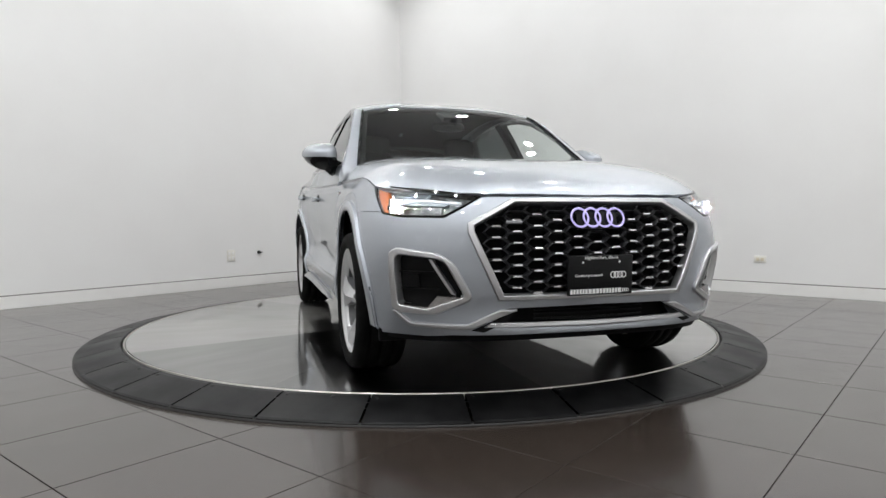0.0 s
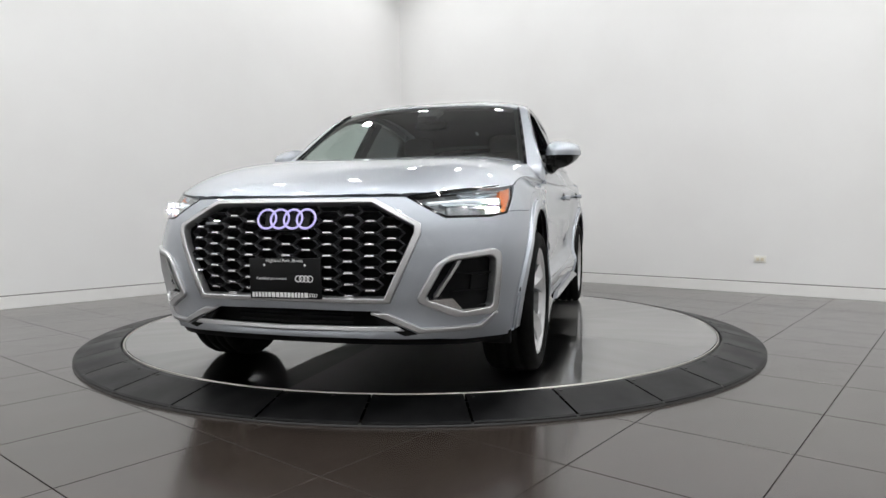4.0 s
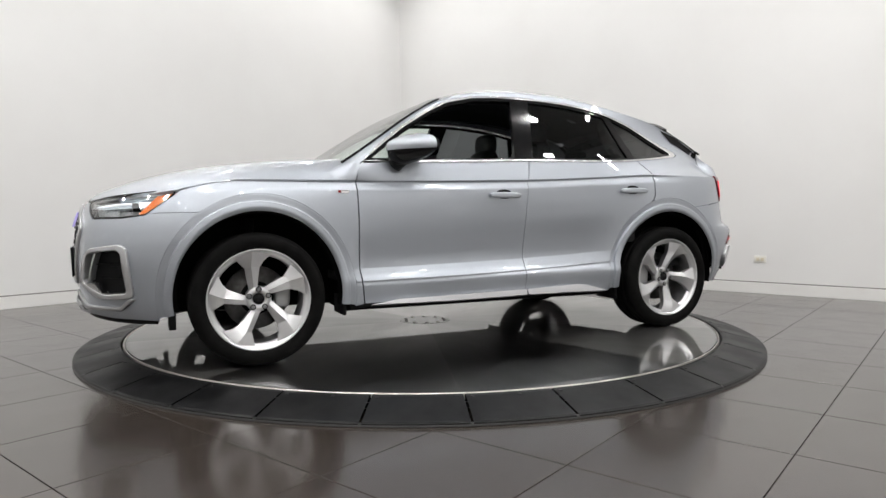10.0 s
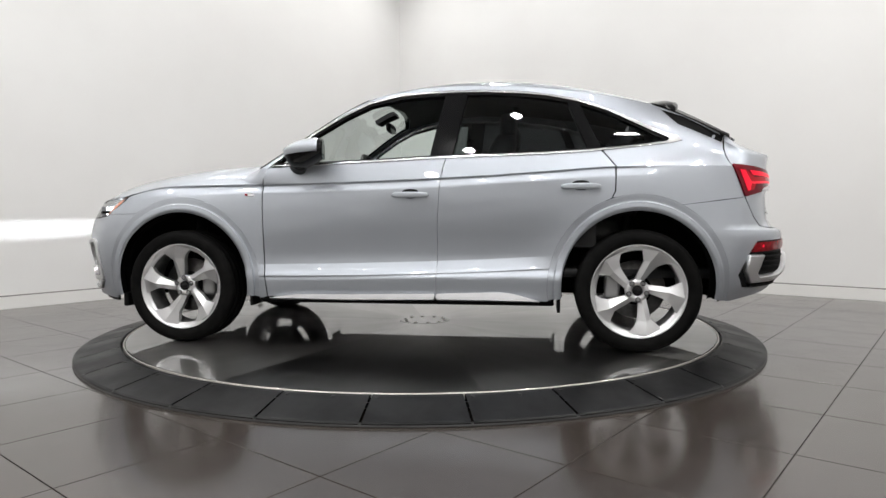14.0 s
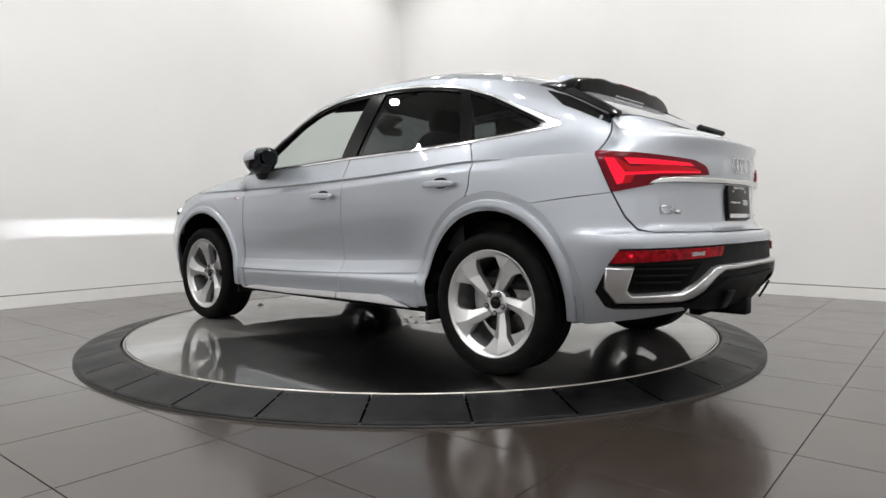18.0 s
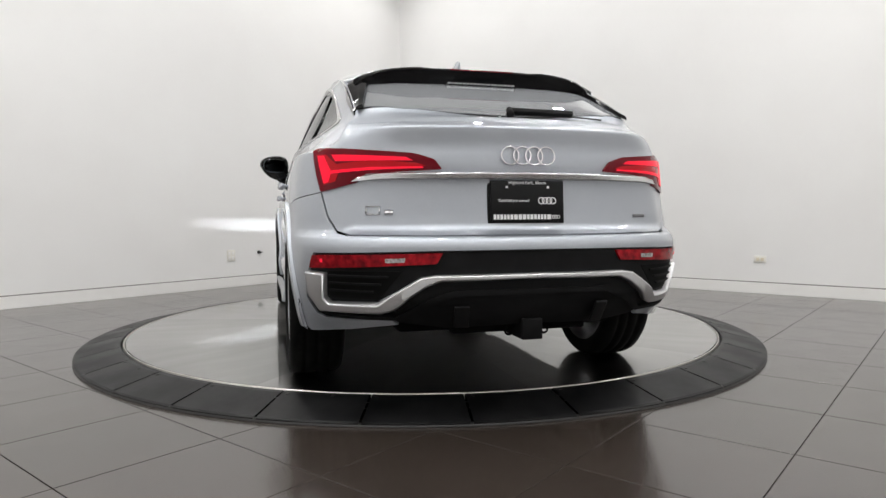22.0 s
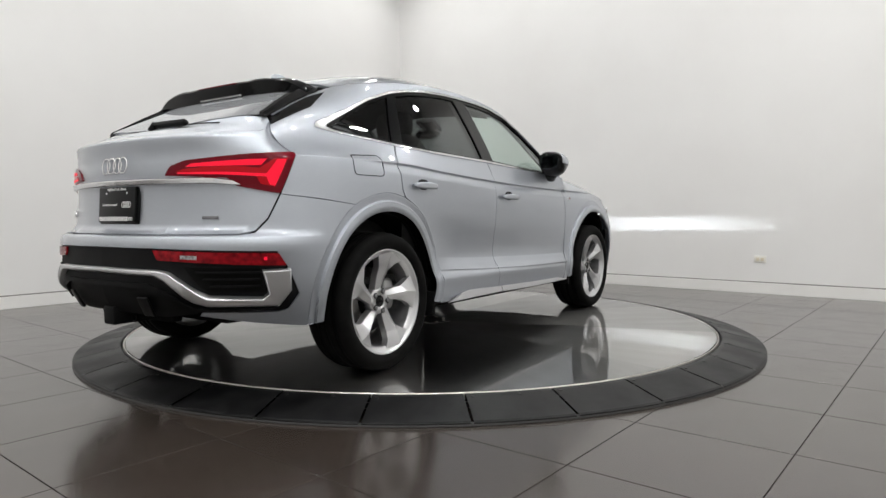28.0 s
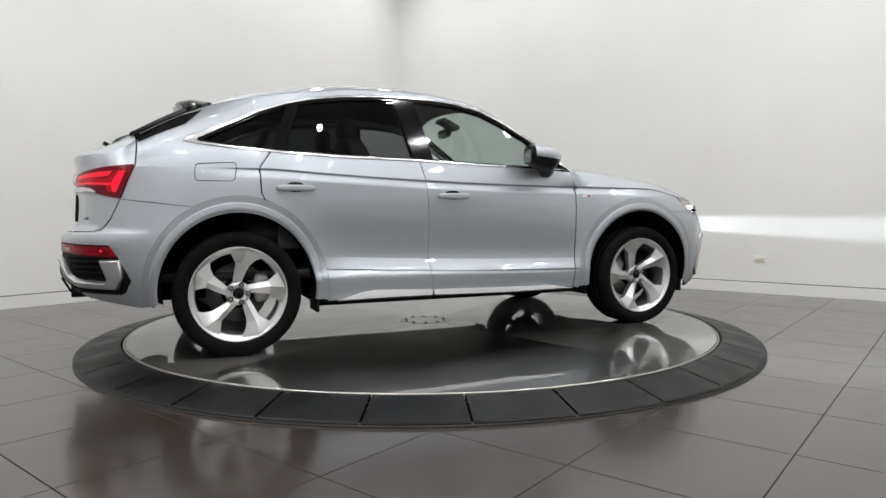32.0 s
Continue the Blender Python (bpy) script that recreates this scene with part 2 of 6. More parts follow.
# ---- the car's master surface ----
def curve(*pts):
    """A smooth function through (x, value) pairs that doesn't overshoot."""
    pts = sorted(pts)
    xs, ys = [p[0] for p in pts], [p[1] for p in pts]
    n = len(xs)
    h = [xs[i + 1] - xs[i] for i in range(n - 1)]
    d = [(ys[i + 1] - ys[i]) / h[i] for i in range(n - 1)]
    m = [d[0]] + [0.0 if d[i - 1] * d[i] <= 0 else 3 * (h[i - 1] + h[i]) / ((2 * h[i] + h[i - 1]) / d[i - 1] + (h[i] + 2 * h[i - 1]) / d[i])
                  for i in range(1, n - 1)] + [d[-1]]

    def f(x):
        if x <= xs[0]:
            return ys[0] + m[0] * max(x - xs[0], -0.05)
        if x >= xs[-1]:
            return ys[-1] + m[-1] * min(x - xs[-1], 0.05)
        lo, hi = 0, n - 1
        while hi - lo > 1:
            k = (lo + hi) // 2
            if xs[k] <= x:
                lo = k
            else:
                hi = k
        t = (x - xs[lo]) / h[lo]
        return ((1 + 2 * t) * (1 - t) ** 2 * ys[lo] + t * (1 - t) ** 2 * h[lo] * m[lo]
                + t * t * (3 - 2 * t) * ys[lo + 1] + t * t * (t - 1) * h[lo] * m[lo + 1])
    return f


# plan outline of one half, from the front's middle to the rear's middle
PLAN = ((2.33, 0), (2.322, 0.2), (2.303, 0.38), (2.262, 0.55), (2.195, 0.69), (2.06, 0.825), (1.93, 0.893), (1.75, 0.932), (1.4, 0.943), (1.0, 0.94),
        (0.5, 0.936), (0.0, 0.935), (-0.5, 0.936), (-1.0, 0.94), (-1.4, 0.943), (-1.75, 0.935), (-1.95, 0.895), (-2.10, 0.81), (-2.2, 0.70),
        (-2.275, 0.55), (-2.33, 0.36), (-2.355, 0.18), (-2.36, 0))
_u = [0.0]
for _a, _b in zip(PLAN, PLAN[1:]):
    _u.append(_u[-1] + math.hypot(_b[0] - _a[0], _b[1] - _a[1]))
S_END = _u[-1]
plan_x = curve(*zip(_u, [p[0] for p in PLAN]))
plan_y = curve(*zip(_u, [p[1] for p in PLAN]))


def plan_normal(s):
    e = 0.03
    a, b = max(s - e, 0), min(s + e, S_END)
    dx, dy = plan_x(b) - plan_x(a), plan_y(b) - plan_y(a)
    if s < 1e-6:
        return (1.0, 0.0)
    if s > S_END - 1e-6:
        return (-1.0, 0.0)
    n = math.hypot(dx, dy)
    return (dy / n, -dx / n)


def s_of(x):
    lo, hi = 0.0, S_END
    for _ in range(40):
        k = (lo + hi) / 2
        if plan_x(k) > x:
            lo = k
        else:
            hi = k
    return lo


def s_front(y):
    lo, hi = 0.0, S_END / 2
    for _ in range(40):
        k = (lo + hi) / 2
        if plan_y(k) < y:
            lo = k
        else:
            hi = k
    return lo


def s_rear(y):
    lo, hi = S_END / 2, S_END
    for _ in range(40):
        k = (lo + hi) / 2
        if plan_y(k) > y:
            lo = k
        else:
            hi = k
    return lo


# how far the skin lies inside the outline, by height, at stations along it
LEVELS = (0.20, 0.30, 0.36, 0.42, 0.47, 0.56, 0.66, 0.70, 0.72, 0.80, 0.90, 0.99, 1.07, 1.14, 1.17)
INSET = ((0.0, (0.12, 0.01, 0.03, 0.015, 0.005, 0.0, 0.0, 0.0053, 0.008, 0.03, 0.085, 0.16, 0.22, 0.276, 0.3)),
         (s_front(0.5), (0.12, 0.03, 0.03, 0.022, 0.013, 0.005, 0.003, 0.0077, 0.01, 0.035, 0.09, 0.16, 0.22, 0.276, 0.3)),
         (s_front(0.80), (0.11, 0.062, 0.046, 0.035, 0.025, 0.010, 0.005, 0.0117, 0.015, 0.04, 0.10, 0.17, 0.22, 0.276, 0.3)),
         (s_of(1.75), (0.05, 0.030, 0.019, 0.012, 0.007, 0.002, 0.0, 0.0033, 0.005, 0.02, 0.06, 0.11, 0.15, 0.185, 0.2)),
         (s_of(1.4), (0.04, 0.02, 0.01, 0.005, 0.0, 0.0, 0.0, 0.002, 0.003, 0.01, 0.035, 0.08, 0.12, 0.176, 0.2)),
         (s_of(0.9), (0.06, 0.03, 0.022, 0.018, 0.026, 0.032, 0.032, 0.032, 0.032, 0.033, 0.042, 0.062, 0.1, 0.135, 0.15)),
         (s_of(0.0), (0.075, 0.035, 0.02, 0.012, 0.036, 0.05, 0.048, 0.0453, 0.044, 0.036, 0.03, 0.036, 0.06, 0.088, 0.1)),
         (s_of(-0.85), (0.075, 0.035, 0.02, 0.012, 0.034, 0.046, 0.044, 0.0413, 0.04, 0.032, 0.026, 0.026, 0.05, 0.085, 0.1)),
         (s_of(-1.4), (0.05, 0.03, 0.012, 0.004, 0.0, 0.0, 0.0, 0.0, 0.0, 0.005, 0.014, 0.025, 0.045, 0.0835, 0.1)),
         (s_of(-1.8), (0.07, 0.045, 0.028, 0.018, 0.011, 0.005, 0.004, 0.007, 0.01, 0.02, 0.032, 0.045, 0.06, 0.088, 0.1)),
         (s_rear(0.81), (0.18, 0.11, 0.075, 0.050, 0.034, 0.014, 0.0, 0.012, 0.05, 0.065, 0.08, 0.086, 0.098, 0.128, 0.16)),
         (s_rear(0.5), (0.2, 0.115, 0.062, 0.028, 0.0, 0.0, 0.0, 0.014, 0.075, 0.09, 0.095, 0.085, 0.092, 0.084, 0.15)),
         (S_END, (0.2, 0.10, 0.04, 0.01, 0.0, 0.0, 0.0, 0.014, 0.085, 0.10, 0.105, 0.085, 0.090, 0.081, 0.15)))
_inset_rows = [curve(*zip(LEVELS, row)) for _, row in INSET]
_memo = {}


def inset(s, z):
    key = round(z, 4)
    if key not in _memo:
        _memo[key] = curve(*[(INSET[i][0], _inset_rows[i](z)) for i in range(len(INSET))])
    return _memo[key](s)


def wrap(s, z):
    """A point of the skin below the shoulder line, on the left half."""
    n, d = plan_normal(s), inset(s, z)
    return Vector((plan_x(s) - n[0] * d, plan_y(s) - n[1] * d, z))


# shoulder line (also the bonnet's edge), roof edge and middle line, by x
shoulder_z = curve((2.25, 0.872), (2.207, 0.875), (2.1, 0.89), (2.0, 0.90), (1.9, 0.910), (1.8, 0.924), (1.67, 0.957), (1.5, 0.982), (1.17, 0.986), (0.87, 0.988), (0.5, 0.993),
                   (0.16, 1.0), (-0.5, 1.023), (-0.84, 1.041), (-1.26, 1.064), (-1.84, 1.064), (-2.0, 1.06), (-2.3, 1.06))
bonnet_y = curve((2.25, 0.0), (2.243, 0.2), (2.228, 0.36), (2.207, 0.46), (2.1, 0.64), (2.0, 0.745), (1.9, 0.81), (1.8, 0.853), (1.7, 0.862))
bonnet_mid = curve((2.25, 0.872), (2.2, 0.916), (2.1, 0.958), (1.9, 1.022), (1.6, 1.082), (1.3, 1.112), (1.0, 1.127), (0.8, 1.138))
roof_edge_y = curve((0.9, 0.86), (0.65, 0.79), (0.5, 0.745), (0.33, 0.70), (0.15, 0.665), (-0.1, 0.64), (-0.35, 0.63), (-0.7, 0.632), (-1.3, 0.640), (-1.52, 0.648),
                    (-1.95, 0.655), (-2.2, 0.655))
roof_edge_z = curve((0.9, 1.075), (0.65, 1.25), (0.5, 1.36), (0.33, 1.468), (0.15, 1.545), (-0.1, 1.588), (-0.35, 1.60), (-0.7, 1.587), (-1.05, 1.543), (-1.3, 1.499),
                    (-1.52, 1.440), (-1.75, 1.342), (-1.95, 1.242), (-2.1, 1.19), (-2.2, 1.17))
roof_mid = curve((0.97, 1.115), (0.85, 1.185), (0.65, 1.318), (0.45, 1.44), (0.25, 1.545), (0.05, 1.613), (-0.15, 1.656), (-0.4, 1.677), (-0.7, 1.670), (-1.0, 1.634),
                 (-1.3, 1.566), (-1.55, 1.483), (-1.8, 1.37), (-2.0, 1.275), (-2.1, 1.215), (-2.2, 1.182), (-2.3, 1.172))


def shoulder_y(x):
    if x > 1.75:
        return bonnet_y(x)
    return wrap(s_of(x), shoulder_z(x)).y


def ramp(t):
    t = min(max(t, 0.0), 1.0)
    return t * t * (3 - 2 * t)


def tuck(x, z, zs):
    """Extra inset: the undercut below the shoulder crease and the ledge above the sill crease of the doors."""
    d = 0.0
    if x < 1.75 and x > -2.0:
        w = z - zs
        a = ramp((1.75 - x) / 0.5) * ramp((x + 1.60) / 0.45)
        if -0.06 < w <= 0:
            d += a * 0.015 * (ramp((w + 0.06) / 0.051) if w < -0.009 else -w / 0.009)
    if -1.0 < x < 0.95:
        zc = zs - 0.5645
        a = ramp((0.93 - x) / 0.12) * ramp((x + 1.0) / 0.32)
        if zc - 0.03 < z <= zc:
            d += a * 0.005 * ((zc - z) / 0.006 if z > zc - 0.006 else ramp((z - zc + 0.03) / 0.024))
        if z > zc:
            d += a * 0.021 * (min((z - zc) / 0.07, 1.0) if z < zc + 0.07 else 1 - ramp((z - zc - 0.07) / 0.25))
    return d


def side(s, z):
    """The whole flank: the skin up to the shoulder, and the inward slope of doors, glass and pillars over it."""
    x = plan_x(s)
    zs = shoulder_z(x)
    if z <= zs or x > 1.0 or x < -2.25:
        p = wrap(s, z)
        d = tuck(x, z, zs)
        if d:
            n = plan_normal(s)
            p.x, p.y = p.x - n[0] * d, p.y - n[1] * d
        return p
    base = wrap(s, zs)
    ze, ye = roof_edge_z(x), roof_edge_y(x)
    t = (z - zs) / max(ze - zs, 0.05)
    belly = 0.07 - 0.37 * ramp((-0.75 - x) / 0.85)      # the glass bows out over the doors and draws in over the rear haunch
    p = Vector((base.x, base.y + (ye - base.y) * t + belly * t * (1 - t), z))
    if x < -1.9:
        b, q = ramp((-1.9 - x) / 0.22), wrap(s, z)
        p = Vector((p.x + (q.x - p.x) * b, p.y + (q.y - p.y) * b, z))
    return p


def top(x, y):
    """Windscreen, roof and rear glass."""
    e, m = roof_edge_z(x), roof_mid(x)
    return Vector((x, y, m - (m - e) * min(abs(y) / roof_edge_y(x), 1.08) ** 4.0))


_sy = {}


def bonnet(x, y):
    key = round(x, 4)
    if key not in _sy:
        _sy[key] = max(shoulder_y(x), 0.05)
    e, m = shoulder_z(x), bonnet_mid(x)
    return Vector((x, y, m - (m - e) * min(abs(y) / _sy[key], 1.0) ** (5.5 + 5.5 * ramp((1.65 - x) / 0.75))))


def normal_of(f, a, b, e=0.004):
    p, q = f(a + e, b) - f(a - e, b), f(a, b + e) - f(a, b - e)
    n = p.cross(q)
    return n.normalized() if n.length > 1e-12 else Vector((0, 0, 1))


def flank_normal(s, z):
    n = normal_of(side, min(max(s, 0.005), S_END - 0.005), z)
    w = plan_normal(s)
    return n if n.x * w[0] + n.y * w[1] > 0 or n.z > 0.9 else -n


def roof_normal(x, y):
    n = normal_of(top, x, y)
    return n if n.z > 0 else -n


def bonnet_normal(x, y):
    n = normal_of(bonnet, x, y)
    return n if n.z > 0 else -n


def flank(s, w):
    """The flank by the height over the shoulder line."""
    return side(s, w + shoulder_z(plan_x(s)))


def flank_rel_normal(s, w):
    n = normal_of(flank, min(max(s, 0.005), S_END - 0.005), w, 0.0015)
    k = plan_normal(s)
    return n if n.x * k[0] + n.y * k[1] > 0 or n.z > 0.9 else -n


SIDE, ROOF, BONNET, FLANK = (side, flank_normal), (top, roof_normal), (bonnet, bonnet_normal), (flank, flank_rel_normal)
CREASES = (-0.62, -0.5945, -0.584, -0.577, -0.5705, -0.5665, -0.5645, -0.5625, -0.545, -0.52, -0.497, -0.492, -0.48, -0.46, -0.42, -0.37, -0.06, -0.045, -0.030, -0.018, -0.010, -0.0085, -0.002, 0.002, 0.02)


def flank_sheet(poly, **k):
    """A plate on the flank with its sharp creases."""
    holes = [[(s, z - shoulder_z(plan_x(s))) for s, z in h] for h in k.pop("holes", ())]
    return sheet([(s, z - shoulder_z(plan_x(s))) for s, z in poly], FLANK, holes=holes, cuts=CREASES, **k)



def rounded(poly, r, steps=4, skip=()):
    """The polygon with its corners rounded to radius r."""
    out = []
    n = len(poly)
    for i, p in enumerate(poly):
        a, b, c = Vector(poly[i - 1]), Vector(p), Vector(poly[(i + 1) % n])
        if i in skip:
            out.append(p)
            continue
        u, v = a - b, c - b
        k = min(r, u.length * 0.45, v.length * 0.45)
        if u.length < 1e-6 or v.length < 1e-6 or u.normalized().dot(v.normalized()) < -0.995:
            out.append(p)
            continue
        p0, p2 = b + u.normalized() * k, b + v.normalized() * k
        for j in range(steps + 1):
            t = j / steps
            q = p0 * (1 - t) ** 2 + b * 2 * t * (1 - t) + p2 * t * t
            out.append((q.x, q.y))
    return out


def shrink(poly, d):
    """The polygon moved inwards by d along its edges' normals."""
    n = len(poly)
    area = sum(poly[i][0] * poly[(i + 1) % n][1] - poly[(i + 1) % n][0] * poly[i][1] for i in range(n))
    g = 1 if area > 0 else -1
    out = []
    for i in range(n):
        a, b, c = Vector(poly[i - 1]), Vector(poly[i]), Vector(poly[(i + 1) % n])
        u, v = (b - a), (c - b)
        if u.length < 1e-9 or v.length < 1e-9:
            u = v = c - a
        u, v = u.normalized(), v.normalized()
        n1, n2 = Vector((-u.y, u.x)) * g, Vector((-v.y, v.x)) * g
        m = n1 + n2
        k = d / max(0.35, (1 + n1.dot(n2)) / 2) / 2
        out.append((b.x + m.x * k, b.y + m.y * k))
    return out


def at_middle(poly, moved):
    """The moved polygon with its points on the car's middle line kept there."""
    return [(p[0], q[1]) if p[0] < 1e-6 or abs(p[0] - S_END) < 1e-6 else q for p, q in zip(poly, moved)]


def moulded(poly, surf, r=0.006, off=0.0, thick=0.03, res=0.02, mirror=False, holes=()):
    """A plate whose edges are rounded off to radius r."""
    f, nf = surf
    middle = lambda p: p[0] < 1e-6 or abs(p[0] - S_END) < 1e-6
    loops = [(poly, at_middle(poly, shrink(poly, r)))] + [(h, shrink(h, -r)) for h in holes]
    face = sheet(at_middle(poly, shrink(poly, r * 0.9)), surf, off=off - 0.0012, thick=0, res=0.06, holes=[shrink(h, -r * 0.9) for h in holes])
    verts, faces, norms = list(face[0]), list(face[1]), list(face[2])
    for outer, inner in loops:
        n = len(outer)
        for k in range(n):
            a, b, c, d = outer[k], outer[(k + 1) % n], inner[k], inner[(k + 1) % n]
            if middle(a) and middle(b):
                continue
            m = max(1, int(math.dist(a, b) / res))
            rows = []
            for j in range(m + 1):
                t = j / m
                o, i = [a[x] + (b[x] - a[x]) * t for x in (0, 1)], [c[x] + (d[x] - c[x]) * t for x in (0, 1)]
                up, q, p = nf(*i), f(*i), f(*o)
                out = p - q
                out = (out - up * out.dot(up)).normalized() if out.length > 1e-9 else up
                row = []
                for g, h in ((0.0, 0.0), (0.45, 0.1), (0.8, 0.4), (1.0, 1.0)):
                    row.append((q + (p - q) * g + up * (off - r * h), (up * (1 - g) + out * g).normalized()))
                row.append((row[-1][0] - up * thick, out))
                rows.append(row)
            base = len(verts)
            for row in rows:
                verts += [v for v, _ in row]
                norms += [v for _, v in row]
            for j in range(m):
                for g in range(4):
                    q = [base + 5 * j + g, base + 5 * j + g + 1, base + 5 * j + g + 6, base + 5 * j + g + 5]
                    if (verts[q[1]] - verts[q[0]]).cross(verts[q[3]] - verts[q[0]]).dot(norms[q[0]] + norms[q[2]]) < 0:
                        q.reverse()
                    faces.append(q)
    if mirror:
        verts = [Vector((v.x, -v.y, v.z)) for v in verts]
        norms = [Vector((v.x, -v.y, v.z)) for v in norms]
        faces = [list(reversed(q)) for q in faces]
    return verts, faces, norms


def sheet(poly, surf, off=0.0, thick=0.012, res=0.05, gap=0.0, mirror=False, holes=(), closed=False, dent=None, cuts=()):
    """A plate of the polygon's shape lying on a surface: (mesh verts, faces, normals). A mirrored one lies on the other half."""
    f, nf = surf
    if gap:
        poly = at_middle(poly, shrink(poly, gap))
    bm = bmesh.new()
    vs = [bm.verts.new((a, b, 0)) for a, b in poly]
    es = [bm.edges.new((vs[i], vs[(i + 1) % len(vs)])) for i in range(len(vs))]
    for h in holes:
        hv = [bm.verts.new((a, b, 0)) for a, b in h]
        es += [bm.edges.new((hv[i], hv[(i + 1) % len(hv)])) for i in range(len(hv))]
    bmesh.ops.triangle_fill(bm, use_beauty=True, use_dissolve=False, edges=es)
    for axis in (0, 1):
        lo, hi = min(v.co[axis] for v in bm.verts), max(v.co[axis] for v in bm.verts)
        n = int((hi - lo) / res)
        for k in range(1, n + 1):
            co, no = Vector((0, 0, 0)), Vector((0, 0, 0))
            co[axis], no[axis] = lo + (hi - lo) * k / (n + 1), 1
            bmesh.ops.bisect_plane(bm, geom=bm.verts[:] + bm.edges[:] + bm.faces[:], dist=1e-6, plane_co=co, plane_no=no)
    for c in cuts:
        bmesh.ops.bisect_plane(bm, geom=bm.verts[:] + bm.edges[:] + bm.faces[:], dist=1e-6, plane_co=(0, c, 0), plane_no=(0, 1, 0))
    bmesh.ops.remove_doubles(bm, verts=bm.verts, dist=3e-4)
    bm.verts.ensure_lookup_table()
    bm.verts.index_update()
    verts, norms, faces = [], [], []
    if dent is not None:
        def shaped(a, b):
            return f(a, b) + nf(a, b) * (off - dent(a, b))
    for v in bm.verts:
        n = nf(v.co.x, v.co.y)
        if dent is None:
            verts.append(f(v.co.x, v.co.y) + n * off)
        else:
            verts.append(shaped(v.co.x, v.co.y))
            k = normal_of(shaped, v.co.x, v.co.y, 0.002)
            n = k if k.dot(n) > 0 else -k
        norms.append(n)
    for fc in bm.faces:
        idx = [v.index for v in fc.verts]
        a = verts[idx[0]]
        turn = sum(((verts[i] - a).cross(verts[j] - a) for i, j in zip(idx[1:], idx[2:])), Vector((0, 0, 0)))
        if turn.dot(sum((norms[i] for i in idx), Vector((0, 0, 0)))) < 0:
            idx.reverse()
        faces.append(idx)
    if thick:
        border = [e for e in bm.edges if len(e.link_faces) == 1]
        edge_pairs = []
        for e in border:
            fc = e.link_faces[0]
            edge_pairs.append((e.verts[0].index, e.verts[1].index, fc))
        for i, j, fc in edge_pairs:
            mid = (verts[i] + verts[j]) / 2
            inner = sum((verts[v.index] for v in fc.verts), Vector()) / len(fc.verts)
            t = verts[j] - verts[i]
            o = t.cross(norms[i])
            if o.length < 1e-12:
                continue
            o.normalize()
            if o.dot(inner - mid) > 0:
                o = -o
            k = len(verts)
            verts += [verts[i], verts[j], verts[j] - norms[j] * thick, verts[i] - norms[i] * thick]
            norms += [o] * 4
            q = [k, k + 1, k + 2, k + 3]
            if (verts[k + 1] - verts[k]).cross(verts[k + 2] - verts[k + 1]).dot(o) < 0:
                q.reverse()
            faces.append(q)
        if closed:
            k = len(verts)
            n0 = len(bm.verts)
            for i in range(n0):
                verts.append(verts[i] - norms[i] * thick)
                norms.append(-norms[i])
            for fc in bm.faces:
                idx = [v.index + k for v in fc.verts]
                if (verts[idx[1]] - verts[idx[0]]).cross(verts[idx[2]] - verts[idx[0]]).dot(norms[idx[0]]) < 0:
                    idx.reverse()
                faces.append(idx)
    bm.free()
    if mirror:
        verts = [Vector((v.x, -v.y, v.z)) for v in verts]
        norms = [Vector((v.x, -v.y, v.z)) for v in norms]
        faces = [list(reversed(q)) for q in faces]
    return verts, faces, norms


def join(*sheets):
    verts, faces, norms = [], [], []
    for v, f, n in sheets:
        k = len(verts)
        verts, norms = verts + v, norms + n
        faces += [[i + k for i in q] for q in f]
    return verts, faces, norms


def plate(name, data, material, parent, label=""):
    """Link a sheet as one mesh object under its thing or part."""
    verts, faces, norms = data
    me = bpy.data.meshes.new(name)
    me.from_pydata([tuple(v) for v in verts], [], faces)
    me.materials.append(material)
    me.shade_smooth()
    me.normals_split_custom_set_from_vertices([tuple(n) for n in norms])
    ob = new(name, me)
    ob.parent = parent
    return tagged(ob, label)


def along(f, a, b, n):
    """n + 1 points (t, f(t)) from a to b."""
    return [(a + (b - a) * i / n, f(a + (b - a) * i / n)) for i in range(n + 1)]


# ---- the car's materials ----
M_PAINT = mat("silver_metallic_paint", (0.44, 0.455, 0.48), 0.46, 0.8, Coat_Weight=1.0, Coat_Roughness=0.012)
n, l, b = nodes_of(M_PAINT)
tc = n.new("ShaderNodeTexCoord")
flake = n.new("ShaderNodeTexVoronoi")
flake.inputs["Scale"].default_value = 900
rp = n.new("ShaderNodeValToRGB")
rp.color_ramp.elements[0].color, rp.color_ramp.elements[1].color = (0.353, 0.377, 0.413, 1), (0.452, 0.477, 0.520, 1)
l.new(tc.outputs["Object"], flake.inputs["Vector"])
l.new(flake.outputs["Color"], rp.inputs[0])
l.new(rp.outputs[0], b.inputs["Base Color"])
M_CHROME = mat("satin_aluminium_trim", (0.74, 0.74, 0.75), 0.2, 1.0)
M_SATIN = vary(mat("satin_silver_frame", (0.62, 0.62, 0.63), 0.38, 0.95), 50, 0.33, 0.43, "Roughness")
M_MATT_SILVER = vary(mat("matt_silver_trim", (0.48, 0.48, 0.49), 0.36, 0.85), 60, 0.32, 0.42, "Roughness")
M_BRIGHT = mat("bright_chrome", (0.86, 0.86, 0.88), 0.07, 1.0)
M_GLOSS_BLACK = mat("gloss_black_trim", (0.005, 0.005, 0.0055), 0.10, 0.0, Specular_IOR_Level=0.22)
M_TRIM = relief(vary(mat("black_moulded_plastic", rough=0.6, Specular_IOR_Level=0.12), 14, (0.004, 0.004, 0.0043), (0.008, 0.008, 0.0085)), 300, 0.2, 0.0008)
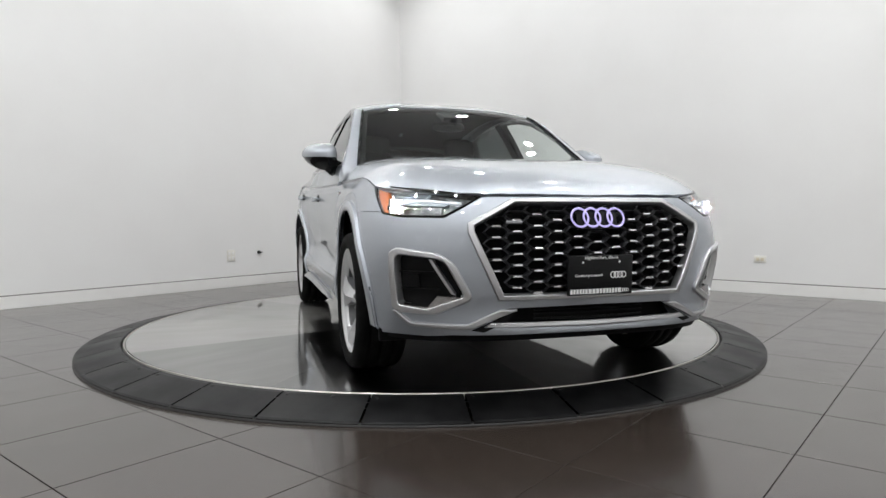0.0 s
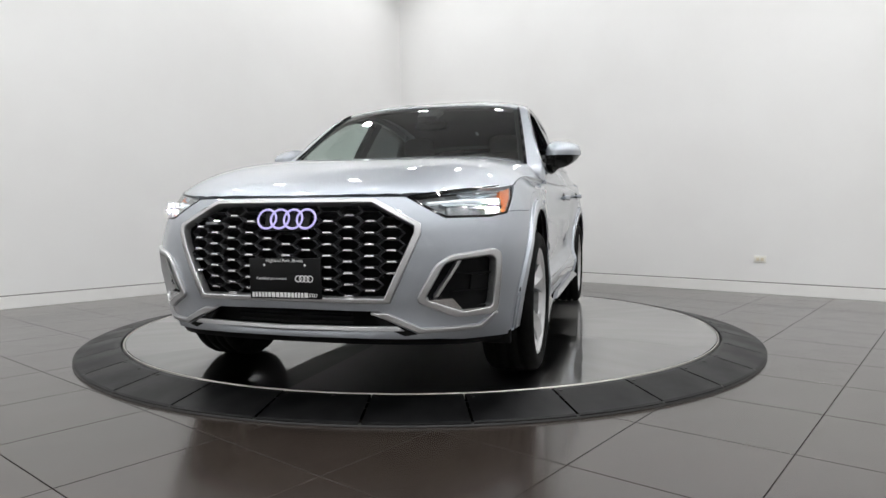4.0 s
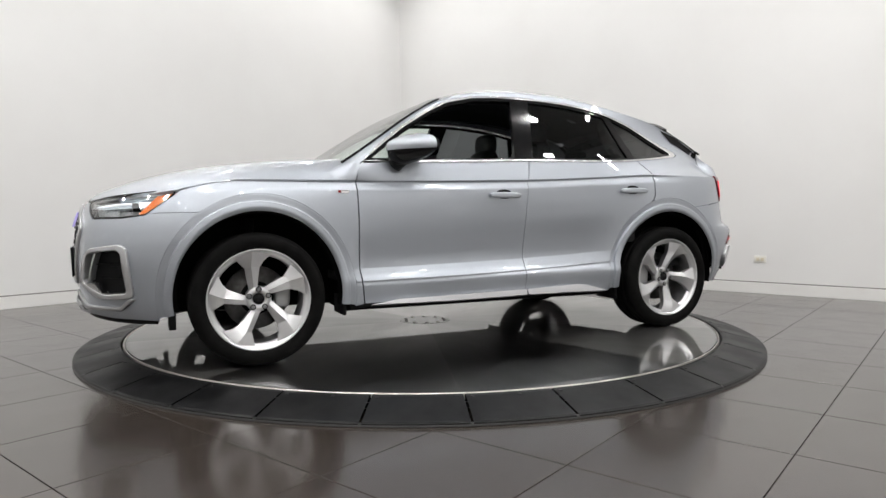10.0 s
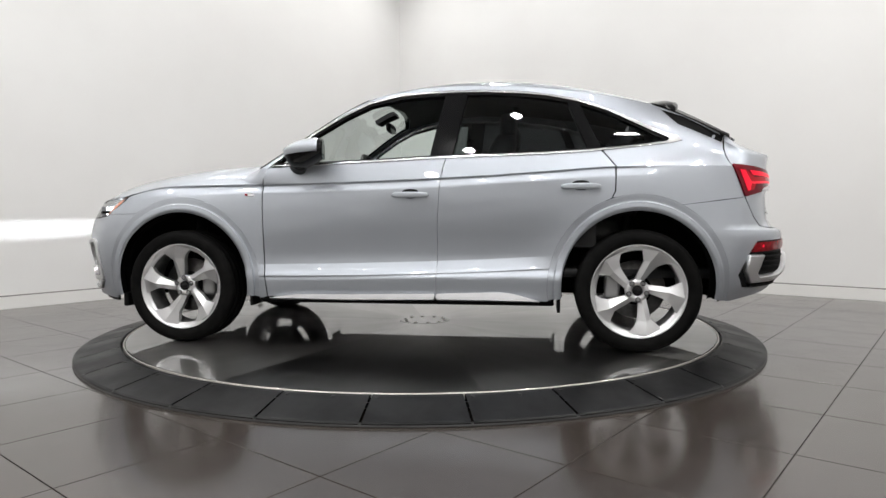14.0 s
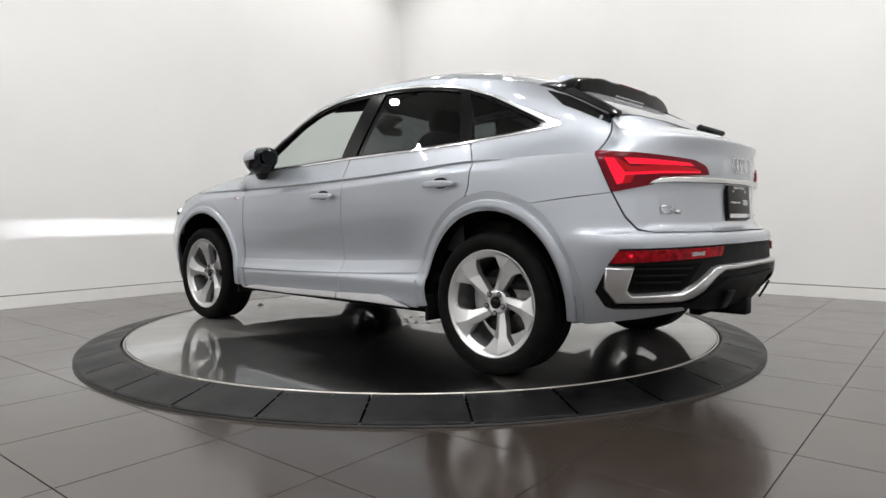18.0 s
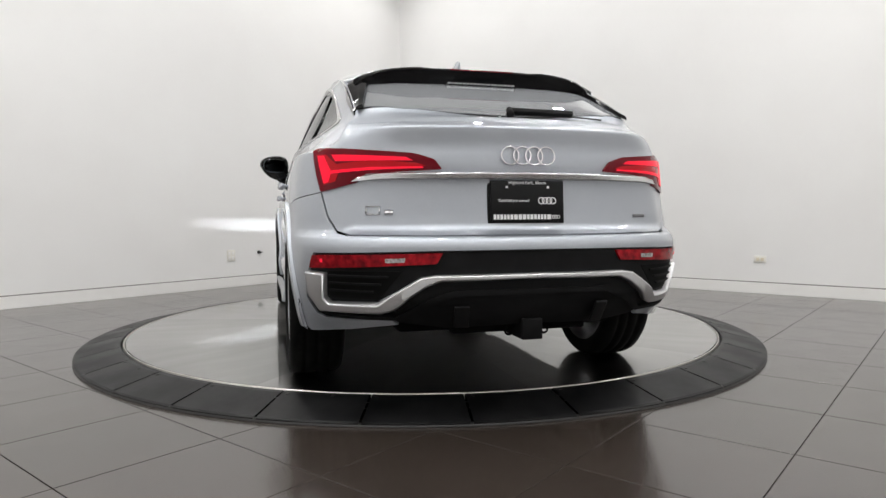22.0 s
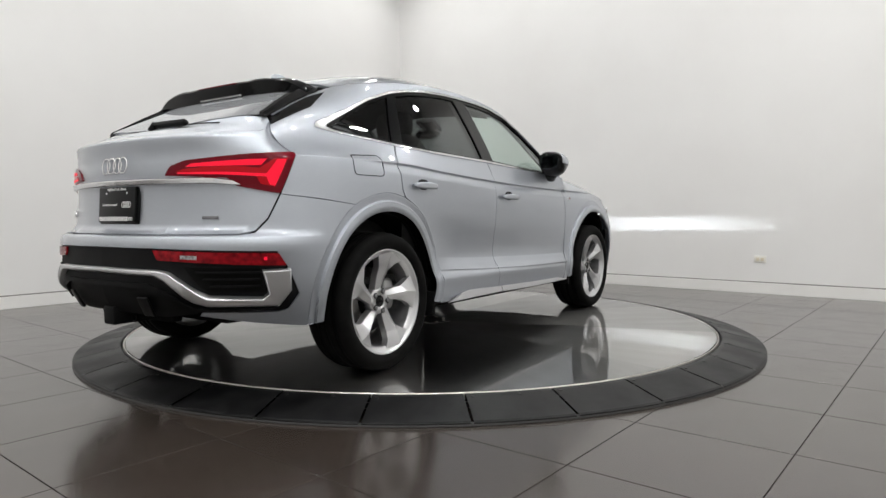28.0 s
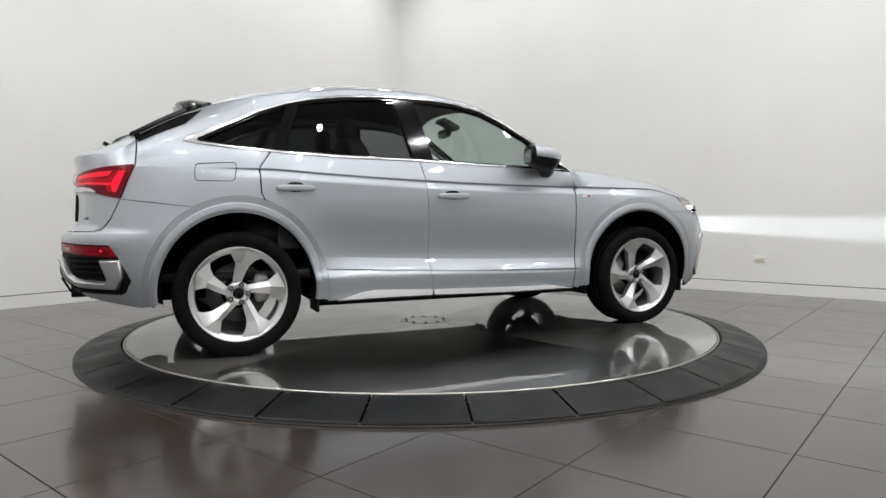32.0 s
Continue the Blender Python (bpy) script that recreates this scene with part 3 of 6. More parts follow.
M_UNDER = mat("underbody_black", (0.003, 0.003, 0.003), 0.8, Specular_IOR_Level=0.1)
M_TYRE = relief(vary(mat("tyre_rubber", rough=0.75, Specular_IOR_Level=0.08), 18, (0.003, 0.003, 0.003), (0.007, 0.0068, 0.0066)), 160, 0.3, 0.001)
M_ALLOY = vary(mat("machined_alloy", (0.62, 0.62, 0.63), 0.34, 0.85), 40, 0.30, 0.40, "Roughness")
# silver barrel with its shade put into a darker grey; the bolts share it
M_BARREL = vary(mat("shaded_rim_barrel", rough=0.5, metal=0.6), 20, (0.17, 0.17, 0.175), (0.26, 0.26, 0.265))
M_GRILLE = mat("gloss_grille_black", (0.030, 0.030, 0.033), 0.28, 0.0, Specular_IOR_Level=0.7)
M_ALLOY_DARK = mat("grey_alloy_barrel", (0.20, 0.20, 0.21), 0.45, 0.8)
M_CALIPER = mat("cast_caliper", (0.36, 0.36, 0.36), 0.5, 0.5)
M_BRAKE = vary(mat("brake_iron", (0.32, 0.31, 0.30), 0.4, 1.0), 30, (0.14, 0.135, 0.13), (0.24, 0.235, 0.23))
M_CABIN = vary(mat("black_cabin_trim", rough=0.7), 20, (0.010, 0.010, 0.011), (0.02, 0.02, 0.021))
M_LEATHER = relief(vary(mat("black_leather", rough=0.5), 25, (0.012, 0.012, 0.012), (0.025, 0.024, 0.023)), 180, 0.3, 0.001)
M_RED = vary(mat("red_lamp_plastic", rough=0.2, Specular_IOR_Level=0.15), 35, (0.10, 0.003, 0.006), (0.36, 0.008, 0.014))
M_RED_DARK = mat("dark_red_lamp_glass", (0.13, 0.003, 0.009), 0.08, 0.0, Specular_IOR_Level=0.15)
M_RED_LIT = glow(mat("lit_red_lamp", (0.2, 0.004, 0.008), 0.3, Specular_IOR_Level=0.1), (1.0, 0.012, 0.045), 0.9)
M_RED_GLOW = glow(mat("faintly_lit_red", (0.25, 0.004, 0.008), 0.15, Specular_IOR_Level=0.15), (1.0, 0.012, 0.02), 0.16)
M_AMBER = glow(mat("amber_marker", (0.70, 0.15, 0.015), 0.2, 0.0, Coat_Weight=1.0), (1.0, 0.28, 0.03), 0.18)
M_LAMP_BOWL = vary(mat("headlamp_bowl", rough=0.3, metal=0.4), 40, (0.16, 0.168, 0.175), (0.38, 0.39, 0.40))
M_LAMP_STRIP = mat("pale_light_guide", (0.62, 0.68, 0.73), 0.2, 0.2)
M_LENS_GREY = vary(mat("mottled_reverse_lens", rough=0.15), 90, (0.12, 0.10, 0.10), (0.5, 0.46, 0.46))
M_DRL = glow(mat("daylight_strip", (0.9, 0.9, 0.9), 0.2), (0.9, 0.95, 1.0), 0.45)
M_BEAM = glow(mat("low_beam_source", (0.9, 0.9, 0.9), 0.2), (0.86, 0.94, 1.0), 140000.0)
M_PROJECTOR = glow(mat("beam_glare_lens", (0.9, 0.9, 0.9), 0.1), (0.9, 0.96, 1.0), 9.0)
M_MIRROR = mat("dark_mirror", (0.10, 0.11, 0.12), 0.03, 1.0)
M_BADGE = glow(mat("lit_badge_ring", (0.32, 0.29, 0.5), 0.25, 0.2), (0.60, 0.52, 1.0), 0.55)
M_PLATE = mat("black_plate", (0.004, 0.004, 0.0045), 0.4, 0.0, Specular_IOR_Level=0.2)
M_PRINT = mat("white_print", (0.75, 0.75, 0.75), 0.5)


def pane(name, tint, head_on, power=4.0, painted_sheen=0.0):
    """Thin glass: clear or tinted through, with a mirror sheen that grows to grazing angles, and a pale diffuse mix
    that paints in bright reflection.
    """
    m = bpy.data.materials.new(name)
    m.use_nodes = True
    n, l = m.node_tree.nodes, m.node_tree.links
    n.remove(n["Principled BSDF"])
    see, shine, mix = n.new("ShaderNodeBsdfTransparent"), n.new("ShaderNodeBsdfGlossy"), n.new("ShaderNodeMixShader")
    lw, pw, ma = n.new("ShaderNodeLayerWeight"), n.new("ShaderNodeMath"), n.new("ShaderNodeMath")
    lw.inputs[0].default_value = 0.5
    pw.operation, ma.operation = "POWER", "MULTIPLY_ADD"
    pw.inputs[1].default_value = power
    ma.inputs[1].default_value, ma.inputs[2].default_value = 1 - head_on, head_on
    see.inputs[0].default_value = (*tint, 1)
    shine.inputs["Roughness"].default_value = 0.01
    l.new(lw.outputs["Facing"], pw.inputs[0])
    l.new(pw.outputs[0], ma.inputs[0])
    l.new(ma.outputs[0], mix.inputs[0])
    l.new(see.outputs[0], mix.inputs[1])
    l.new(shine.outputs[0], mix.inputs[2])
    out = mix
    if painted_sheen:
        dull, out = n.new("ShaderNodeBsdfDiffuse"), n.new("ShaderNodeMixShader")
        dull.inputs[0].default_value = (0.55, 0.57, 0.60, 1)
        out.inputs[0].default_value = painted_sheen
        l.new(mix.outputs[0], out.inputs[1])
        l.new(dull.outputs[0], out.inputs[2])
    l.new(out.outputs[0], n["Material Output"].inputs[0])
    return m


M_GLASS = pane("clear_glass", (0.78, 0.85, 0.82), 0.07)
M_GREEN_GLASS = pane("green_tinted_glass", (0.74, 0.83, 0.79), 0.07)
M_PRIVACY = pane("privacy_glass", (0.13, 0.14, 0.145), 0.035)
# the rear window's light grey reflection is partly painted, as a diffuse mix
M_REAR_GLASS = pane("sloping_privacy_glass", (0.15, 0.16, 0.165), 0.10, 1.3, 0.24)
M_LAMP_GLASS = pane("headlamp_cover", (0.9, 0.92, 0.93), 0.10, 3.0)


# ---- the car ----
S_FRONT_HUB, S_REAR_HUB = s_of(1.408), s_of(-1.392)
HUB_Z, TYRE_R = 0.352, 0.353


def arch(s0, a, b, z0, t0, t1, n=28):
    """Points of a wheel arch's ellipse, from angle t0 to t1 (degrees; 0 is rearwards, 180 forwards)."""
    return [(s0 + a * math.cos(radians(t0 + (t1 - t0) * i / n)), z0 + b * math.sin(radians(t0 + (t1 - t0) * i / n))) for i in range(n + 1)]


ARCH_F = (s_of(1.40), 0.520, 0.550, 0.36)
ARCH_F_IN = (s_of(1.40), 0.437, 0.457, 0.362)
ARCH_R = (s_of(-1.388), 0.510, 0.545, 0.36)
ARCH_R_IN = (s_of(-1.388), 0.43, 0.45, 0.362)


def arch_angle(ar, z, front):
    t = math.degrees(math.asin(max(-1, min(1, (z - ar[3]) / ar[2]))))
    return 180 - t if front else t


def SZ(*pts):
    """Side points given as x, z."""
    return [(s_of(x), z) for x, z in pts]


DLO = [(2.172, 1.104), (2.303, 1.205), (2.440, 1.309), (2.618, 1.418), (2.764, 1.490), (2.947, 1.534), (3.10, 1.547), (3.267, 1.552), (3.48, 1.549), (3.692, 1.535),
       (3.87, 1.512), (4.035, 1.477), (4.217, 1.414), (4.383, 1.332), (4.520, 1.264), (4.565, 1.243), (4.571, 1.232), (4.552, 1.2235), (4.38, 1.199), (4.11, 1.172), (3.836, 1.157), (3.27, 1.146), (2.8, 1.128), (2.45, 1.117)]
HEAD = [(0.51, 0.870), (0.685, 0.889), (0.835, 0.902), (1.043, 0.917), (1.168, 0.922), (1.119, 0.871), (1.02, 0.801), (0.893, 0.787), (0.676, 0.783), (0.609, 0.817)]
FOG_OUT = [(0.543, 0.443), (0.622, 0.590), (0.687, 0.632), (0.893, 0.655), (0.937, 0.634), (0.950, 0.390), (0.908, 0.374), (0.712, 0.372)]
FOG_IN = [(0.585, 0.455), (0.662, 0.592), (0.70, 0.608), (0.872, 0.624), (0.898, 0.609), (0.908, 0.410), (0.756, 0.398)]
TAIL = [(4.916, 1.070), (5.13, 1.064), (5.494, 1.036), (5.580, 1.012), (5.615, 0.972), (5.273, 0.957), (5.229, 0.922), (5.014, 0.888)]
GRILLE_OUT = [(0.376, 0.857), (0.570, 0.756), (0.570, 0.717), (0.441, 0.436)]
GRILLE_IN = [(0.362, 0.837), (0.540, 0.745), (0.540, 0.721), (0.418, 0.458)]


def both(car, name, data_of, material, label=""):
    """The same plate on the left and the right half, as two parts."""
    return [plate(name, data_of(m), material, car, label) for m in (False, True)]


def across(poly, surf=None, **k):
    """One plate over both halves: a half polygon that touches the middle, and its mirror."""
    surf = surf or SIDE
    return join(sheet(poly, surf, **k), sheet(poly, surf, mirror=True, **k))


def moulded_across(poly, **k):
    return join(moulded(poly, SIDE, **k), moulded(poly, SIDE, mirror=True, **k))


def build_body(car):
    g = 0.0013
    # dark inner shell behind all seams
    af = arch(*ARCH_F_IN, 190, -10)
    ar = arch(*ARCH_R_IN, 190, -10)
    shell = [(0.0, 0.86)] + [(s_front(y), 0.86) for y in (0.2, 0.45)] + SZ((1.8, 0.90), (1.6, 0.955), (1.2, 0.97), (0.8, 0.97), (0.0, 0.985), (-0.8, 1.02), (-1.3, 1.045), (-1.9, 1.05)) \
        + [(s_rear(0.5), 1.12), (S_END, 1.13), (S_END, 0.31), (s_rear(0.6), 0.31), (ARCH_R[0] + 0.46, 0.29)] \
        + list(reversed(ar)) + [(ARCH_R[0] - 0.46, 0.26), (ARCH_F[0] + 0.46, 0.26)] + list(reversed(af)) + [(ARCH_F[0] - 0.47, 0.27), (0.5, 0.29), (0.0, 0.30)]
    plate("body_shell", across(shell, off=-0.075, thick=0, res=0.08), M_UNDER, car, "dark inner body shell")
    # bonnet
    edge = [(x, bonnet_y(x)) for x in (2.243, 2.228, 2.207, 2.16, 2.1, 2.05, 2.0, 1.95, 1.9, 1.85, 1.8)] + [(x, shoulder_y(x)) for x in (1.74, 1.67, 1.6, 1.5, 1.4, 1.3, 1.2, 1.1, 1.0, 0.9, 0.872)]
    rear = [(0.872, 0.893), (0.870, 0.87), (0.868, 0.84), (0.875, 0.80), (0.89, 0.748), (0.945, 0.55), (0.985, 0.3), (1.0, 0.15)]
    half = [(2.25, 0.0)] + edge + rear + [(1.0, 0.0)]
    full = half + [(x, -y) for x, y in reversed(half[1:-1])]
    plate("bonnet", sheet(full, BONNET, thick=0.02, res=0.05, gap=0.0015), M_PAINT, car)
    part("cowl", boxed(0.86, 1.03, -0.66, 0.66, 1.02, 1.085, bevel=0.01), M_TRIM, car, "black plastic cowl under the windscreen")

    # front wings
    t0, t1 = arch_angle(ARCH_F, 0.812, True), -8
    wing = [(1.032, 0.8065), (1.075, 0.8085), (s_of(1.862), 0.8095), (1.17, 0.8101), (1.22, 0.8107), (1.27, 0.8113)] + arch(*ARCH_F, t0, t1)
    wing = [p for p in wing] + SZ((0.834, 0.294), (0.857, 0.498), (0.860, 0.734), (0.866, 0.985)) \
        + [(s_of(x), shoulder_z(x) - 0.002) for x in (0.95, 1.1, 1.25, 1.4, 1.5, 1.6, 1.67, 1.74, 1.79)] + [(1.122, 0.871)]
    both(car, "front_wing", lambda m: flank_sheet(wing, gap=g, mirror=m), M_PAINT)
    # the corner panel that carries the wing's skin up to the foot of the windscreen pillar
    foot = [side(s_of(0.838), 1.090), top(0.878, 0.868), top(0.900, 0.83), top(0.938, 0.79)]
    skirt = [side(s_of(0.864), shoulder_z(0.864) + 0.002), bonnet(0.955, shoulder_y(0.955) - 0.004), bonnet(1.045, 0.845), bonnet(1.075, 0.755)]
    for m in (False, True):
        bm = bmesh.new()
        grid = []
        for i in range(13):
            k = min(int(i / 4), 2)
            p, q = skirt[k].lerp(skirt[k + 1], i / 4 - k), foot[k].lerp(foot[k + 1], i / 4 - k)
            row = []
            for j in range(9):
                v = p.lerp(q, j / 8)
                v.z += 0.003 - 0.010 * math.sin(math.pi * j / 8) * ramp(i / 4)
                if i < 4:
                    door_edge = side(s_of(0.864 - 0.026 * ramp(j / 8) ** 1.6), shoulder_z(0.864) + (1.090 - shoulder_z(0.864)) * j / 8)
                    v = door_edge.lerp(v, ramp(i / 4))
                row.append(bm.verts.new((v.x, -v.y if m else v.y, v.z)))
            grid.append(row)
        for p, q in zip(grid, grid[1:]):
            for j in range(8):
                bm.faces.new((p[j], q[j], q[j + 1], p[j + 1]))
        bmesh.ops.recalc_face_normals(bm, faces=bm.faces)
        part("wing_corner", bm, M_PAINT, car)
    # doors
    fd = [(s_of(x), z) for x, z in ((0.830, 0.297), (0.853, 0.498), (0.856, 0.734), (0.862, 0.988), (0.856, 1.04), (0.834, 1.088))] + [(2.45, 1.106), (2.8, 1.117), (3.262, 1.135)] \
        + SZ((-0.249, 0.996), (-0.231, 0.728), (-0.223, 0.304))
    rd = [(3.268, 1.135), (3.836, 1.146), (4.10, 1.160), (4.17, 1.166)] + SZ((-1.215, 1.13), (-1.262, 1.067), (-1.257, 0.924), (-1.238, 0.884))
    a1 = arch_angle(ARCH_R, 0.878, True)
    rd = SZ((-0.223, 0.304), (-0.231, 0.728), (-0.249, 0.996)) + rd + arch(*ARCH_R, a1, 188, 18)[1:]
    fd_obs = both(car, "front_door", lambda m: flank_sheet(fd, gap=g, mirror=m), M_PAINT)
    rd_obs = both(car, "rear_door", lambda m: flank_sheet(rd, gap=g, mirror=m), M_PAINT)
    # the bright sill blades at the doors' feet
    blade_f = SZ((0.815, 0.302), (0.64, 0.321), (0.168, 0.327), (-0.219, 0.333), (-0.219, 0.306), (0.3, 0.300))
    blade_r = SZ((-0.227, 0.333), (-0.60, 0.343), (-0.675, 0.338), (-0.845, 0.303), (-0.5, 0.306), (-0.227, 0.306))
    blade_dent = lambda s, z: -0.75 * max(0.0, 0.352 - z)
    for k, m in enumerate((False, True)):
        plate("sill_blade", sheet(rounded(blade_f, 0.02), SIDE, off=0.008, thick=0.03, mirror=m, res=0.03, dent=blade_dent), M_MATT_SILVER, fd_obs[k], "matt silver sill blade")
        plate("sill_blade", sheet(rounded(blade_r, 0.02), SIDE, off=0.008, thick=0.03, mirror=m, res=0.03, dent=blade_dent), M_MATT_SILVER, rd_obs[k], "matt silver sill blade")
    sill = SZ((0.90, 0.29), (0.80, 0.298), (-0.22, 0.302), (-0.88, 0.300), (-0.90, 0.266), (0.90, 0.258))
    both(car, "sill", lambda m: sheet(sill, SIDE, off=-0.03, thick=0.02, mirror=m, res=0.1), M_TRIM, "black sill strip")
    # rear quarters
    q = [(s_of(-1.244), 0.888)] + SZ((-1.262, 0.924), (-1.267, 1.067), (-1.22, 1.132)) + [(4.178, 1.170), *shrink(DLO, -0.0135)[18:10:-1]]
    q += [(s_of(x), roof_edge_z(x)) for x in (-1.02, -1.15, -1.3, -1.42, -1.52, -1.65, -1.78, -1.9)] + [(4.908, 1.238), (4.912, 1.10), (4.914, 1.072), (5.010, 0.888)]
    t0 = arch_angle(ARCH_R, 0.843, False)
    a1 = arch_angle(ARCH_R, 0.881, True)
    q += arch(*ARCH_R, t0, a1, 14)
    q = [p for p in q if not (p[1] < 0.9 and p[0] < s_of(-1.244) + 0.001 and p is not q[0])]
    both(car, "rear_quarter", lambda m: flank_sheet(q, gap=g, mirror=m), M_PAINT)
    flap = rounded(SZ((-1.61, 1.085), (-1.385, 1.098), (-1.40, 0.985), (-1.615, 0.985)), 0.03)
    line = sheet(flap, SIDE, off=0.0012, thick=0.004, mirror=True, holes=[shrink(flap, 0.004)])
    plate("fuel_flap", line, M_UNDER, car, "thin seam of the fuel flap")
    # wheel arch lips, proud of the doors
    for name, o, i, lo in (("front_arch_lip", ARCH_F, ARCH_F_IN, (188.5, -7)), ("rear_arch_lip", ARCH_R, ARCH_R_IN, (187, -6.5))):
        def lip(a, b_, o=o, i=i, lo=lo):
            """The lip by its length a round the arch and its breadth b_: a proud inner band, then a hollow that runs out into the panel."""
            t = lo[0] - math.degrees(a / 0.48)
            k = b_ / 0.06
            c, sn = math.cos(radians(t)), math.sin(radians(t))
            s = (i[0] + i[1] * c) * (1 - k) + (o[0] + o[1] * c) * k
            z = (i[3] + i[2] * sn) * (1 - k) + (o[3] + o[2] * sn) * k
            h = (0.0095 - 0.002 * k) * (1 - ramp((k - 0.54) / 0.05)) - 0.005 * ramp((k - 0.54) / 0.05) * (1 - ramp((k - 0.62) / 0.38)) - 0.008 * ramp((0.08 - k) / 0.08)
            return side(s, z) + flank_normal(s, z) * h

        def lip_normal(a, b_, lip=lip):
            n = normal_of(lip, a, min(max(b_, 0.002), 0.058), 0.0015)
            return n if n.y > 0 else -n
        run = radians(lo[0] - lo[1]) * 0.48
        rect = [(0, 0), (run, 0), (run, 0.06), (0, 0.06)]
        cuts = (0.004, 0.018, 0.0322, 0.0333, 0.0344, 0.0356, 0.037, 0.040, 0.045, 0.052)
        both(car, name, lambda m: sheet(rect, (lip, lip_normal), thick=0.03, res=0.035, mirror=m, cuts=cuts), M_PAINT)
    # front bumper
    t0 = arch_angle(ARCH_F, 0.812, True)
    bump = [(0.0, 0.866), (0.25, 0.866), (0.475, 0.866), (0.508, 0.864), (0.605, 0.812), (0.672, 0.778), (0.893, 0.782), (1.022, 0.798), (1.030, 0.8058), (1.075, 0.808), (s_of(1.862), 0.809), (1.17, 0.8097), (1.22, 0.8103), (1.27, 0.8110)] \
        + arch(*ARCH_F, t0, 190, 18) + [(0.95, 0.268), (0.78, 0.272), (0.637, 0.285), (0.508, 0.287), (0.3, 0.29), (0.0, 0.292), (0.0, 0.332), (0.466, 0.337), (0.400, 0.400), (0.0, 0.406),
                                          (0.0, 0.438)] + list(reversed(GRILLE_OUT)) + [(0.0, 0.857)]
    fog_hole = rounded(FOG_OUT, 0.03)
    plate("front_bumper", across(bump, gap=0.001, holes=[shrink(fog_hole, 0.004)]), M_PAINT, car)
    plate("front_lip", across([(0.0, 0.293), (0.508, 0.288), (0.95, 0.27), (1.06, 0.272), (1.05, 0.240), (0.90, 0.236), (0.5, 0.245), (0.0, 0.25)], off=-0.014, res=0.1), M_TRIM, car, "black lower lip")
    # rear bumper
    t0 = arch_angle(ARCH_R, 0.843, False)
    bump = [(5.010, 0.8875), (5.073, 0.776), (5.135, 0.720), (5.211, 0.7095), (5.6, 0.7075), (S_END, 0.7075), (S_END, 0.652), (5.6, 0.650), (5.045, 0.638), (5.0, 0.572), (4.937, 0.446), (4.986, 0.378), (5.03, 0.368),
            (5.40, 0.372), (5.425, 0.352), (5.15, 0.318), (4.90, 0.294)] + arch(*ARCH_R, -7, t0, 18)
    plate("rear_bumper", across(bump, gap=0.0015, cuts=(0.66, 0.675, 0.688, 0.695, 0.699, 0.702, 0.705)), M_PAINT, car)
    # roof, pillars
    left = [(x, roof_edge_y(x)) for x in (0.885, 0.78, 0.65, 0.5, 0.33, 0.15, -0.1, -0.35, -0.7, -1.05, -1.3, -1.5)]
    inner = [(0.94, 0.785), (0.915, 0.774), (0.68, 0.724), (0.45, 0.670), (0.245, 0.622), (0.19, 0.36), (0.165, 0.0)]
    half = left + [(-1.5, 0.3), (-1.5, 0.0)]
    roof = [(0.165, 0.0)] + inner[::-1][1:] + half + [(x, -y) for x, y in half[-2::-1]] + [(x, -y) for x, y in inner[:-1]]
    plate("roof", sheet(roof, ROOF, thick=0.015, res=0.06), M_PAINT, car)
    for m in (False, True):
        strip = [(s_of(x), roof_edge_z(x)) for x in (0.885, 0.78, 0.65, 0.5, 0.33, 0.15, -0.1, -0.35, -0.7, -1.02)]
        low = [p for p in shrink(DLO, -0.016)[1:12]]
        strip = strip + low[::-1] + [(2.152, 1.094), (s_of(0.85), 1.080), (s_of(0.88), 1.072)]
        plate("roof_frame", sheet(strip, SIDE, mirror=m, thick=0.02), M_PAINT, car)
        # the surround broadens to a long point behind the rear quarter window
        rim = [(a + {13: 0.004, 14: 0.026, 15: 0.052, 16: 0.055, 17: 0.030}.get(i, 0.0), b + {13: 0.003, 14: 0.004, 15: -0.002}.get(i, 0.0)) for i, (a, b) in enumerate(shrink(DLO, -0.0165))]
        plate("window_moulding", moulded(rim, SIDE, r=0.004, off=0.006, thick=0.012, mirror=m, holes=[DLO]), M_CHROME, car, "bright aluminium window surround")
    # tailgate
    tg = [(4.918, 1.228), (4.96, 1.205), (5.02, 1.184), (5.10, 1.172), (5.20, 1.168), (5.32, 1.168), (5.45, 1.170), (5.7, 1.173), (S_END, 1.175), (S_END, 0.711), (5.6, 0.710), (5.211, 0.713),
          (5.137, 0.727), (5.076, 0.782), (5.016, 0.888), (4.918, 1.072)]
    gate = plate("tailgate", across(tg, gap=0.001, cuts=(1.09, 1.11, 1.125, 1.134, 1.14, 1.146, 1.155)), M_PAINT, car)
    rows = []
    edge = [(4.918, 1.228), (4.96, 1.205), (5.02, 1.184), (5.10, 1.172), (5.20, 1.168), (5.32, 1.168), (5.45, 1.170), (5.7, 1.173), (S_END, 1.175)]
    low = [side(a, b_) for a, b_ in edge]
    n = len(low)
    glass = [top(-1.925 - 0.16 * math.sin(math.pi / 2 * k / (n - 1)), 0.64 * (1 - k / (n - 1)) ** 0.9) for k in range(n)]
    bm = bmesh.new()
    for p, q in [(p, q) for p, q in zip(low, glass)] + [(Vector((p.x, -p.y, p.z)), Vector((q.x, -q.y, q.z))) for p, q in list(zip(low, glass))[-2::-1]]:
        row = []
        for k in range(7):
            t = k / 6
            v = p.lerp(q, t)
            v.z += 0.014 * math.sin(math.pi * t) * (1 - t) - 0.012 * t * t
            row.append(bm.verts.new(v))
        rows.append(row)
    for p, q in zip(rows, rows[1:]):
        for k in range(6):
            bm.faces.new((p[k], q[k], q[k + 1], p[k + 1]))
